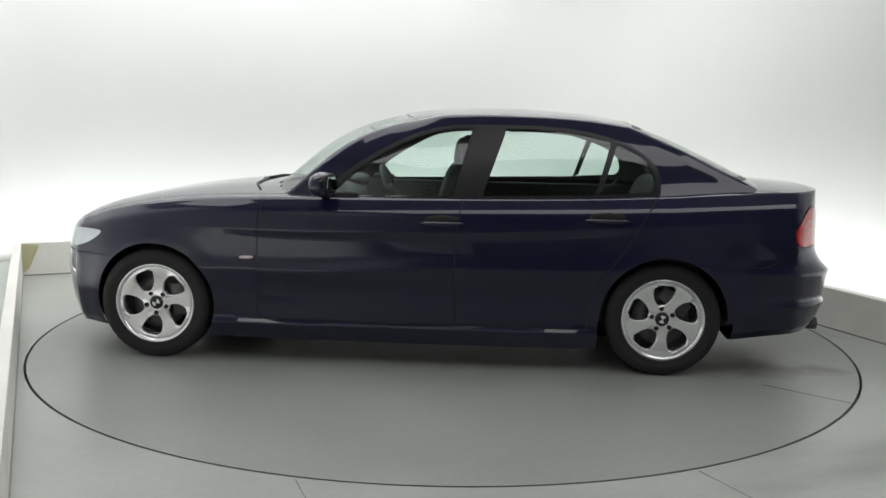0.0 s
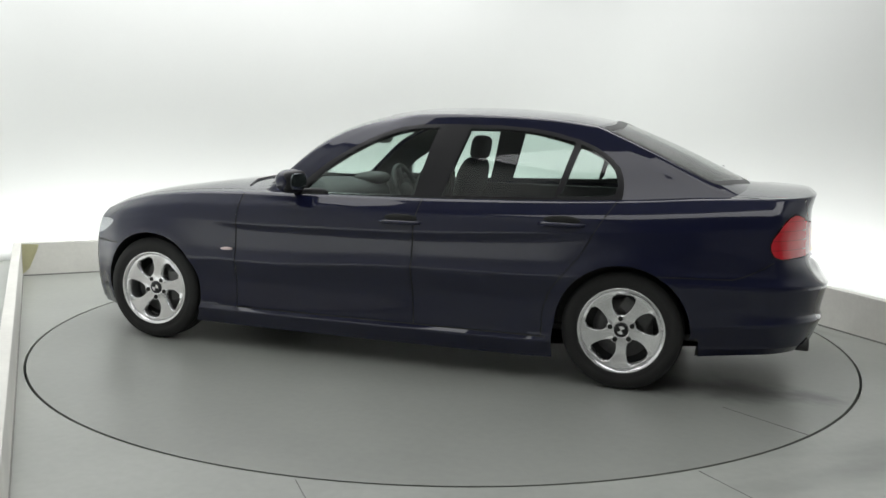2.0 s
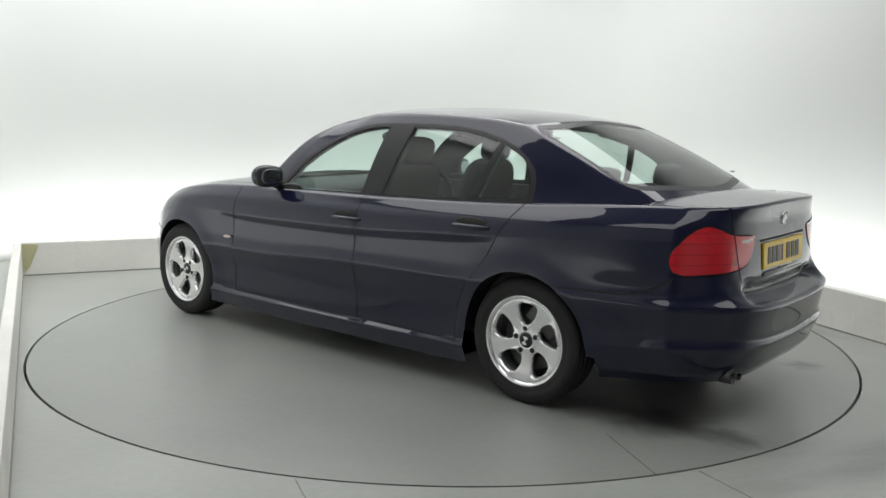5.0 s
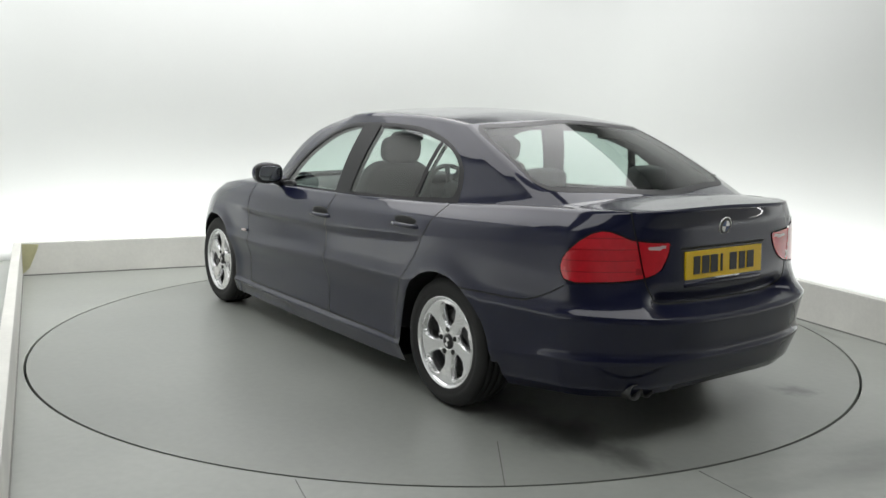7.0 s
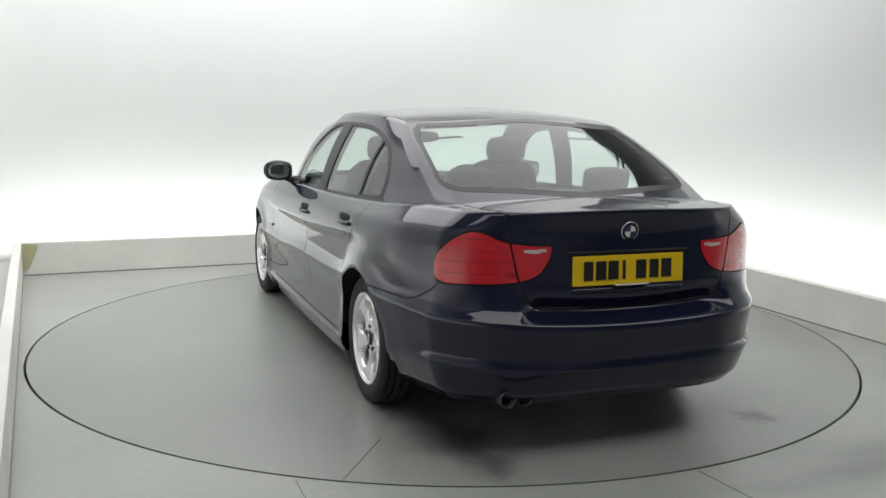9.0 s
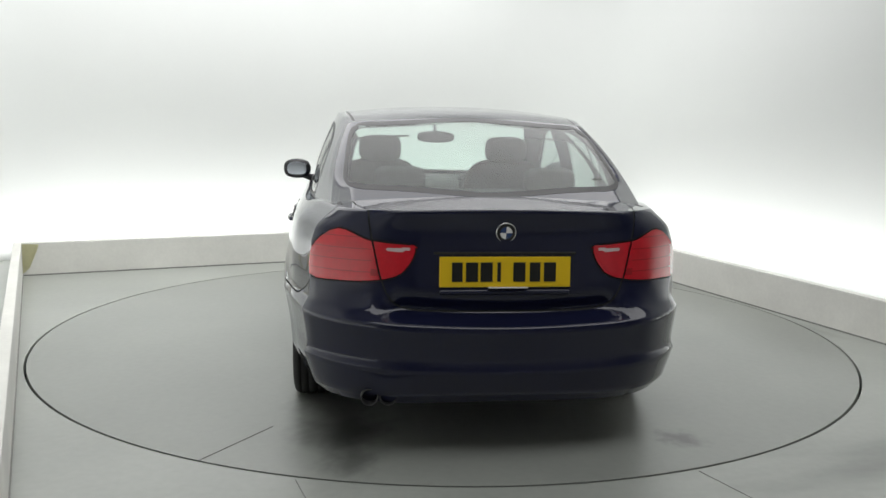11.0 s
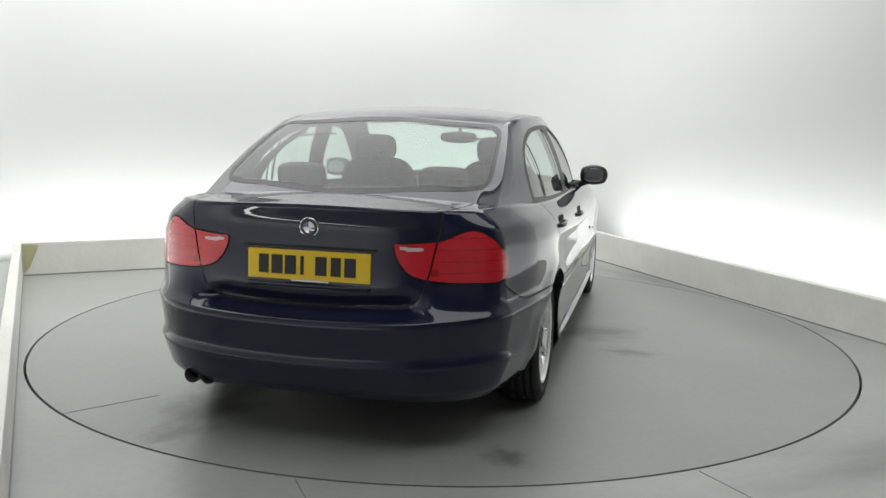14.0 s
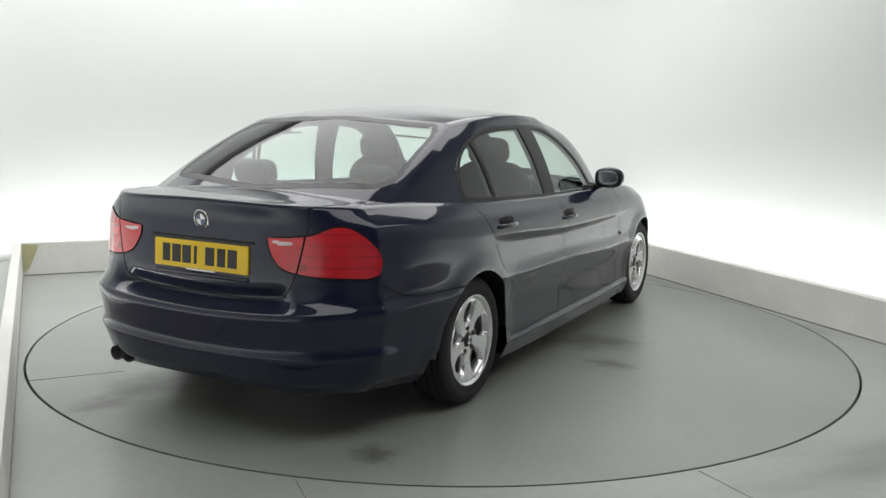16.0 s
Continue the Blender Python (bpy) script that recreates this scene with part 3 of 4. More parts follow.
side = lambda c: (c[:, 1] > 0.60) & (c[:, 0] > -0.62)
back = lambda c: (c[:, 0] < -0.45) & (c[:, 2] < 1.0)
for xw, zw, r in WELLS:
    cut(bm, lambda c: arch(c, xw, zw, r), lambda c: c[:, 1] > 0.55)
c = centres(bm)
hole = np.zeros(len(c), bool)
for xw, zw, r in WELLS:
    hole |= (arch(c, xw, zw, r) < 0) & (c[:, 1] > 0.55)
bmesh.ops.delete(bm, geom=[f for f in bm.faces if hole[f.index]], context="FACES")
for h in (-H, H):
    cut(bm, lambda c: c[:, 0] - line_a(c[:, 2]) - h, lambda c: side(c) & (c[:, 0] > 1.8) & (c[:, 2] < 0.93))
    cut(bm, lambda c: c[:, 0] - line_b(c[:, 2]) - h, lambda c: side(c) & (c[:, 0] > 0.8) & (c[:, 0] < 1.4))
    cut(bm, lambda c: c[:, 0] - line_c(c[:, 2]) - h, lambda c: side(c) & (c[:, 0] > -0.1) & (c[:, 0] < 0.6))
    cut(bm, lambda c: c[:, 2] - 0.243 - h, lambda c: side(c) & (c[:, 0] > 0.3) & (c[:, 0] < 2.3) & (c[:, 2] < 0.4))
    cut(bm, lambda c: c[:, 2] - bumper_line(c[:, 0]) - h, lambda c: (c[:, 1] > 0.6) & (c[:, 0] > -0.76) & (c[:, 0] < -0.1) & (c[:, 2] < 0.75))
    cut(bm, lambda c: c[:, 2] - 0.565 - h, lambda c: (c[:, 0] > 2.95) & (c[:, 2] < 0.72))
    cut(bm, lambda c: TAIL(wrap_rear(c), c[:, 2]) - h, lambda c: (c[:, 0] < -0.5) & (c[:, 1] > 0.25) & (c[:, 2] < 0.97))
    cut(bm, lambda c: BOOT(c[:, 1], c[:, 2]) - h, lambda c: (c[:, 0] < -0.6) & (c[:, 1] < 0.7) & (c[:, 2] < 0.992))
    cut(bm, lambda c: c[:, 1] - boot_side(c[:, 0]) - h, lambda c: (c[:, 0] < -0.35) & (c[:, 2] > 0.965))
    cut(bm, lambda c: c[:, 1] - bonnet_side(c[:, 0]) - h, lambda c: (c[:, 0] > 1.9) & (c[:, 2] > 0.70))
cut(bm, lambda c: REVERSE(c[:, 1], c[:, 2]), lambda c: (c[:, 0] < -0.7) & (c[:, 1] > 0.2) & (c[:, 1] < 0.6))
cut(bm, lambda c: HEAD(wrap_front(c), c[:, 2]), lambda c: c[:, 0] > 2.8)
for z in (0.745, 0.79, 0.835, 0.88):
    for h in (-0.002, 0.002):
        cut(bm, lambda c: c[:, 2] - z - h, lambda c: (c[:, 0] < -0.6) & (c[:, 1] > 0.52) & (c[:, 2] > 0.68) & (c[:, 2] < 0.95))

c = centres(bm)
x, y, z = c.T
deck = np.array([f[is_deck] for f in bm.faces]) == 1
lab = np.full(len(c), "body", dtype=object)
flank = ~deck & (y > 0.60)
lab[flank & (x > line_b(z)) & (x < line_a(z)) & (z > 0.243)] = "door_f"
lab[flank & (x < line_b(z)) & (x > line_c(z)) & (z > 0.243)] = "door_r"
lab[flank & (x > 0.3) & (x < 2.5) & (z < 0.243)] = "sill"
boot_g = BOOT(y, z)
lab[~deck & (x < -0.1) & (((x > -0.70) & (z < bumper_line(x))) | ((x <= -0.70) & (boot_g > 0) & (z < 0.72)))] = "bumper_r"
lab[~deck & (x > 2.9) & (z < 0.565)] = "bumper_f"
lab[(~deck & (x < -0.6) & (boot_g < 0) & (y < 0.6)) | (deck & (x < -0.3) & (y < boot_side(x)))] = "boot"
lab[deck & (x > 1.8) & (y < bonnet_side(x))] = "bonnet"
gap = flank & (np.abs(x - line_a(z)) < H) & (z > 0.243) & (x > 1.9)
gap |= flank & (np.abs(x - line_b(z)) < H) & (z > 0.243)
gap |= flank & (np.abs(x - line_c(z)) < H) & (z > 0.243)
gap |= flank & (np.abs(z - 0.243) < H) & (x > 0.38) & (x < 2.2)
gap |= ~deck & (y > 0.6) & (np.abs(z - bumper_line(x)) < H) & (x > -0.70) & (x < -0.1)
gap |= ~deck & (np.abs(z - 0.565) < H) & (x > 3.0)
gap |= ~deck & (np.abs(boot_g) < H) & (x < -0.6)
gap |= deck & (np.abs(y - boot_side(x)) < H) & (x < -0.35)
gap |= deck & (np.abs(y - bonnet_side(x)) < H) & (x > 1.95)
lab[gap] = "gap"
tail = (TAIL(wrap_rear(c), z) < -H) & (x < -0.5) & (y > 0.25) & ~deck
rib = np.min([np.abs(z - q) for q in (0.745, 0.79, 0.835, 0.88)], axis=0) < 0.002
lab[tail & (boot_g > H)] = "tail_out"
lab[tail & (boot_g > H) & rib] = "tail_rib"
lab[tail & (boot_g < -H)] = "tail_in"
lab[tail & (REVERSE(y, z) < 0)] = "reverse"
lab[(np.abs(TAIL(wrap_rear(c), z)) < H) & (x < -0.5) & (y > 0.25) & ~deck] = "gap"
lab[(HEAD(wrap_front(c), z) < 0) & (x > 2.8) & ~deck] = "head"

shell("body", extract(bm, lab, "body"), M_PAINT, car)
shell("bonnet", extract(bm, lab, "bonnet"), M_PAINT, car)
boot_lid = shell("boot_lid", extract(bm, lab, "boot"), M_PAINT, car)
shell("front_bumper", extract(bm, lab, "bumper_f"), M_PAINT, car)
rear_bumper = shell("rear_bumper", extract(bm, lab, "bumper_r"), M_PAINT, car)
doors = {}
for flip, sgn in ((False, 1), (True, -1)):
    doors["f", sgn] = shell("front_door", extract(bm, lab, "door_f", False, flip), M_PAINT, car)
    doors["r", sgn] = shell("rear_door", extract(bm, lab, "door_r", False, flip), M_PAINT, car)
    shell("panel_gap", extract(bm, lab, "gap", False, flip, -0.002), M_GAP, car)
    shell("sill", extract(bm, lab, "sill", False, flip), M_PAINT, car)
    lamp = shell("tail_lamp", extract(bm, lab, "tail_out", False, flip, 0.004), M_RED, car, "red ribbed tail lamp")
    shell("lamp_rib", extract(bm, lab, "tail_rib", False, flip, 0.004), M_DARKRED, lamp)
    inner = shell("boot_lamp", extract(bm, lab, "tail_in", False, flip, 0.004), M_RED, boot_lid, "red inner tail lamp")
    shell("reversing_lamp", extract(bm, lab, "reverse", False, flip, 0.004), M_CLEAR, lamp, "clear reversing light strip")
    lamp = shell("headlamp", extract(bm, lab, "head", False, flip, -0.004), M_HEAD, car, "clear headlamp")
    shell("lens", extract(bm, lab, "head", False, flip, 0.003), M_LENS, lamp)
bm.free()

# ---- cabin ----
bm = bmesh.new()
is_roof = bm.faces.layers.int.new("roof")
grid_mesh(bm, P)
k = len(bm.faces)
grid_mesh(bm, Q)
bm.faces.ensure_lookup_table()
for f in list(bm.faces)[k:]:
    f[is_roof] = 1
bmesh.ops.remove_doubles(bm, verts=bm.verts, dist=2e-4)
bmesh.ops.recalc_face_normals(bm, faces=bm.faces)
outward(bm)
flank = lambda c: (c[:, 1] > 0.54) & (c[:, 0] > -0.1) & (c[:, 0] < 2.0)
for g in (GLASS_F, GLASS_R, GLASS_Q, DLO):
    cut(bm, lambda c: g(c[:, 0], c[:, 2]), flank)
cut(bm, lambda c: REAR_GLASS(c[:, 1], c[:, 2]) + 0.012, lambda c: c[:, 0] < 0.25)
cut(bm, lambda c: REAR_GLASS(c[:, 1], c[:, 2]) - 0.007, lambda c: c[:, 0] < 0.25)
cut(bm, lambda c: SCREEN(c[:, 1], c[:, 2]), lambda c: c[:, 0] > 1.3)
RAIL = lambda x: spline([0.1, 0.25, 0.7, 1.1, 1.3, 1.5], [0.545, 0.570, 0.590, 0.592, 0.575, 0.53], x)
for h in (-0.006, 0.006):
    cut(bm, lambda c: c[:, 1] - RAIL(c[:, 0]) - h, lambda c: (c[:, 2] > 1.29) & (c[:, 1] > 0.45) & (c[:, 0] > 0.2) & (c[:, 0] < 1.42))
c = centres(bm)
x, y, z = c.T
top = np.array([f[is_roof] for f in bm.faces]) == 1
fl = (y > 0.50) & (x > -0.05) & (x < 1.95)
lab = np.full(len(c), "pillar", dtype=object)
lab[top] = "roof"
lab[top & (np.abs(y - RAIL(x)) < 0.006) & (x > 0.2) & (x < 1.42)] = "moulding"
lab[fl & (DLO(x, z) < 0)] = "frame"
rear_zone = (x < 0.30) & ~top & (np.array([f.normal.x for f in bm.faces]) < -0.08)
lab[rear_zone & (REAR_GLASS(y, z) < 0.007)] = "seal"
lab[rear_zone & (REAR_GLASS(y, z) < -0.012)] = "rear"
lab[(x > 1.3) & ~top & (SCREEN(y, z) < 0)] = "screen"
for nm, g in (("gf", GLASS_F), ("gr", GLASS_R), ("gq", GLASS_Q)):
    lab[fl & (g(x, z) < 0)] = nm
shell("roof", extract(bm, lab, "roof"), M_PAINT, car)
shell("headlining", extract(bm, lab, "roof moulding", push=-0.02), M_LINING, car, "pale grey cloth headlining")
for flip in (False, True):
    lab2 = np.where((lab == "pillar") & (x < 0.45) & (y > 0.3), "inner", "")
    shell("pillar_lining", extract(bm, lab2, "inner", False, flip, -0.085), M_DASH, car)
shell("windscreen", extract(bm, lab, "screen"), M_GLASS, car)
shell("rear_window", extract(bm, lab, "rear"), M_REAR_GLASS, car, "tinted curved rear window")
shell("window_seal", extract(bm, lab, "seal", push=0.001), M_TRIM, car)
for flip, sgn in ((False, 1), (True, -1)):
    shell("pillar", extract(bm, lab, "pillar", False, flip), M_PAINT, car)
    shell("pillar_trim", extract(bm, lab, "pillar", False, flip, -0.03), M_DASH, car)
    shell("roof_moulding", extract(bm, lab, "moulding", False, flip), M_TRIM, car)
    shell("window_frame", extract(bm, lab, "frame", False, flip, 0.001), M_TRIM, doors["f", sgn])
    shell("pillar_lining", extract(bm, lab, "frame", False, flip, -0.03), M_DASH, doors["f", sgn])
    shell("window", extract(bm, lab, "gf", False, flip, -0.004), M_SIDE_GLASS, doors["f", sgn])
    shell("window", extract(bm, lab, "gr", False, flip, -0.004), M_SIDE_GLASS, doors["r", sgn])
    shell("quarter_window", extract(bm, lab, "gq", False, flip, -0.004), M_SIDE_GLASS, doors["r", sgn])
bm.free()


# ---- underbody and wheel wells ----
bm = bmesh.new()
rows = []
for p in T[::3, 0]:
    inset = min(p[1], 0.60)
    rows.append(((p[0], p[1] - 0.004, p[2] + 0.004), (p[0], inset, p[2] + 0.012), (p[0], 0.0, p[2] + 0.012)))
for s in (1, -1):
    vs = [[bm.verts.new(Vector((q[0], s * q[1], q[2])) - AXIS) for q in row] for row in rows]
    for i in range(len(vs) - 1):
        xm = rows[i][0][0]
        near = any(abs(xm - w[0]) < 0.37 for w in WELLS) and rows[i][0][1] > 0.6
        for j in ((1,) if near else (0, 1)):
            bm.faces.new((vs[i][j], vs[i + 1][j], vs[i + 1][j + 1], vs[i][j + 1]))
part("underbody", bm, M_TRIM, car)
for xw, zw, r in WELLS:
    for s in (1, -1):
        bm = bmesh.new()
        rows = []
        skin = T.reshape(-1, 3)
        skin = skin[skin[:, 1] > 0.55]
        for yy, rr in ((0.0, r + 0.001), (-0.03, r + 0.004), (0.58, r + 0.01), (0.56, r - 0.03), (0.555, 0.0)):
            row = []
            for a in np.radians(np.linspace(*((0, 180, 49) if xw < 1 else (-24, 204, 49)))):
                px, pz = xw + rr * math.cos(a), zw + rr * math.sin(a)
                edge = skin[np.argmin((skin[:, 0] - px) ** 2 + (skin[:, 2] - pz) ** 2), 1] - 0.006
                row.append(bm.verts.new(Vector((px, s * (yy if yy > 0.1 else edge + yy), pz)) - AXIS))
            rows.append(row)
        for p, q in zip(rows, rows[1:]):
            for i in range(48):
                bm.faces.new((p[i], q[i], q[i + 1], p[i + 1]))
        part("wheel_well", bm, M_TRIM, car)


# ---- wheels ----
def lathe(bm, profile, n=72):
    """Turn a profile of (axial y, radius) round the y axis."""
    rows = [[bm.verts.new((r * math.cos(2 * math.pi * i / n), yy, r * math.sin(2 * math.pi * i / n))) for i in range(n)] for yy, r in profile]
    for p, q in zip(rows, rows[1:]):
        for i in range(n):
            bm.faces.new((p[i], p[(i + 1) % n], q[(i + 1) % n], q[i]))
    return rows


def wheel_meshes():
    out = {}
    bm = bmesh.new()
    prof = [(-0.095, 0.215), (-0.100, 0.235), (-0.103, 0.262), (-0.100, 0.282), (-0.088, 0.297), (-0.07, 0.3030)]
    for yy in (-0.045, -0.005, 0.035, 0.07):                # tread grooves
        prof += [(yy - 0.006, 0.3050), (yy - 0.0055, 0.298), (yy, 0.298), (yy + 0.0005, 0.3050)]
    prof += [(0.085, 0.298), (0.098, 0.284), (0.103, 0.263), (0.101, 0.245), (0.0985, 0.242), (0.100, 0.236), (0.095, 0.219), (0.085, 0.214)]
    lathe(bm, prof)
    bmesh.ops.recalc_face_normals(bm, faces=bm.faces)
    out["tyre"] = finish("tyre", bm, M_TYRE)
    bm = bmesh.new()
    lathe(bm, [(-0.085, 0.214), (-0.08, 0.20), (0.05, 0.192), (0.078, 0.200), (0.083, 0.207), (0.092, 0.2185), (0.097, 0.2195), (0.0985, 0.215), (0.094, 0.207), (0.084, 0.2005)])
    bmesh.ops.recalc_face_normals(bm, faces=bm.faces)
    out["rim"] = finish("rim", bm, M_ALLOY)
    # spoked face
    bm = bmesh.new()
    na, rr = 200, [0.033, 0.045, 0.06, 0.075, 0.09, 0.105, 0.12, 0.135, 0.15, 0.165, 0.175, 0.185, 0.194, 0.202]
    dish = lambda r: spline([0.03, 0.07, 0.12, 0.17, 0.203], [0.074, 0.070, 0.073, 0.081, 0.084], r)
    rows = []
    for r in rr:
        ring_ = []
        for i in range(na):
            a = 2 * math.pi * i / na
            ph = (a - math.pi / 5 + math.pi / 5) % (2 * math.pi / 5) - math.pi / 5
            crown = 0.016 * max(0, 1 - abs(abs(ph) - 0.60) / 0.34) * min(1, max(0, (r - 0.05) / 0.06)) * min(1, max(0.15, (0.215 - r) / 0.05))
            ring_.append(bm.verts.new((r * math.cos(a), dish(r) + crown, r * math.sin(a))))
        rows.append(ring_)
    for p, q in zip(rows, rows[1:]):
        for i in range(na):
            bm.faces.new((p[i], p[(i + 1) % na], q[(i + 1) % na], q[i]))

    def hole_g(c):
        r = np.hypot(c[:, 0], c[:, 2])
        a = np.arctan2(c[:, 2], c[:, 0])
        ph = (a - 1.1 * (r - 0.13) + math.pi / 5) % (2 * math.pi / 5) - math.pi / 5
        w = spline([0.0, 0.068, 0.077, 0.096, 0.125, 0.150, 0.172, 0.182, 0.189, 0.3], [-0.4, -0.05, 0.24, 0.365, 0.405, 0.385, 0.345, 0.25, -0.05, -0.4], r)
        return (np.abs(ph) - w) * np.maximum(r, 0.02)
    cut(bm, hole_g, lambda c: np.hypot(c[:, 0], c[:, 2]) > 0.062)
    c = centres(bm)
    g = hole_g(c)
    bmesh.ops.delete(bm, geom=[f for f in bm.faces if g[f.index] < -1e-6], context="FACES")
    edges = [e for e in bm.edges if e.is_boundary]
    ex = bmesh.ops.extrude_edge_only(bm, edges=edges)["geom"]
    for v in [q for q in ex if isinstance(q, bmesh.types.BMVert)]:
        v.co.y -= 0.035
        v.co.x *= 1.0
    bmesh.ops.recalc_face_normals(bm, faces=bm.faces)
    out["spokes"] = finish("spokes", bm, M_ALLOY)
    bm = bmesh.new()
    lathe(bm, [(0.060, 0.036), (0.076, 0.034), (0.079, 0.031), (0.0795, 0.0001)], 32)
    out["hub_cap"] = finish("hub_cap", bm, M_TRIM)
    for q in (0, 1):
        bm = bmesh.new()
        n = 12
        for s in (0, math.pi):
            a0 = s + q * math.pi / 2 + 0.4
            mid = bm.verts.new((0, 0.0815, 0))
            arc = [bm.verts.new((0.021 * math.cos(a0 + i * math.pi / 2 / n), 0.0812, 0.021 * math.sin(a0 + i * math.pi / 2 / n))) for i in range(n + 1)]
            for i in range(n):
                bm.faces.new((mid, arc[i + 1], arc[i]))
        out["cap_mark", q] = finish("cap_mark", bm, M_WHITE if q else M_BLACK, False)
    # flat black caps, their colour standing for the shade inside the bolt holes
    bm = bmesh.new()
    lathe(bm, [(0.062, 0.0125), (0.0748, 0.0125), (0.0756, 0.0115), (0.0750, 0.0001)], 16)
    out["bolt"] = finish("bolt", bm, M_GAP)
    bm = bmesh.new()
    lathe(bm, [(0.0, 0.06), (0.02, 0.075), (0.022, 0.15), (0.0, 0.151), (-0.01, 0.15), (-0.012, 0.06)], 48)
    out["brake_disc"] = finish("brake_disc", bm, M_DARKMETAL)
    bm = bmesh.new()
    lathe(bm, [(-0.02, 0.195), (-0.022, 0.0001)], 48)
    out["dust_shield"] = finish("dust_shield", bm, M_TRIM)
    bm = bmesh.new()
    box(bm, -0.155, -0.075, 0.0, 0.045, -0.09, 0.09, 0.012)
    out["brake_caliper"] = finish("brake_caliper", bm, M_DARKMETAL)
    return out


WM = wheel_meshes()
for xw in (0.0, 2.755):
    for s in (1, -1):
        w = new("wheel")
        w.parent = car
        spin = 54 if xw < 1 else 9
        w.matrix_basis = Matrix.Translation(Vector((xw, s * 0.752, 0.3055)) - AXIS) @ pose(0, 0, 0, 0, 0, 0 if s > 0 else 180) @ pose(0, 0, 0, 0, spin, 0)
        w["label"] = "silver five-spoke alloy wheel with black tyre"
        for nm in ("tyre", "rim", "spokes", "hub_cap", ("cap_mark", 0), ("cap_mark", 1), "brake_disc", "dust_shield", "brake_caliper"):
            new(nm if isinstance(nm, str) else nm[0], WM[nm]).parent = w
        for i in range(5):
            b = new("bolt", WM["bolt"])
            b.parent = w
            a = 2 * math.pi * i / 5 - 0.10
            b.matrix_basis = pose(0.058 * math.cos(a), 0.0, 0.058 * math.sin(a))


# ---- small outside parts ----
def local(x, y, z, rx=0, ry=0, rz=0):
    return Matrix.Translation(Vector((x, y, z)) - AXIS) @ pose(0, 0, 0, rx, ry, rz)


def blob(bm, m, sx, sy, sz, e=2.6, nu=28, nv=18):
    """A rounded block (superellipsoid)."""
    def p(c, e_):
        return math.copysign(abs(c) ** (2 / e_), c)
    rows = []
    for j in range(nv + 1):
        v = -math.pi / 2 + math.pi * j / nv
        rows.append([bm.verts.new(m @ Vector((sx * p(math.cos(v), e) * p(math.cos(2 * math.pi * i / nu), e), sy * p(math.cos(v), e) * p(math.sin(2 * math.pi * i / nu), e), sz * p(math.sin(v), e)))) for i in range(nu)])
    for a, b in zip(rows, rows[1:]):
        for i in range(nu):
            bm.faces.new((a[i], a[(i + 1) % nu], b[(i + 1) % nu], b[i]))
    bmesh.ops.remove_doubles(bm, verts=bm.verts, dist=1e-5)


def tube(bm, pts, r, n=12, cap=True):
    """A round rod along points."""
    pts = [Vector(p) for p in pts]
    rows = []
    for i, p in enumerate(pts):
        d = (pts[min(i + 1, len(pts) - 1)] - pts[max(i - 1, 0)]).normalized()
        side_ = d.cross(Vector((0, 0, 1)) if abs(d.z) < 0.9 else Vector((1, 0, 0))).normalized()
        up = side_.cross(d)
        rr = r[i] if isinstance(r, (list, tuple)) else r
        rows.append([bm.verts.new(p + rr * (math.cos(2 * math.pi * k / n) * side_ + math.sin(2 * math.pi * k / n) * up)) for k in range(n)])
    for a, b in zip(rows, rows[1:]):
        for k in range(n):
            bm.faces.new((a[k], a[(k + 1) % n], b[(k + 1) % n], b[k]))
    if cap:
        bm.faces.new(rows[0][::-1])
        bm.faces.new(rows[-1])


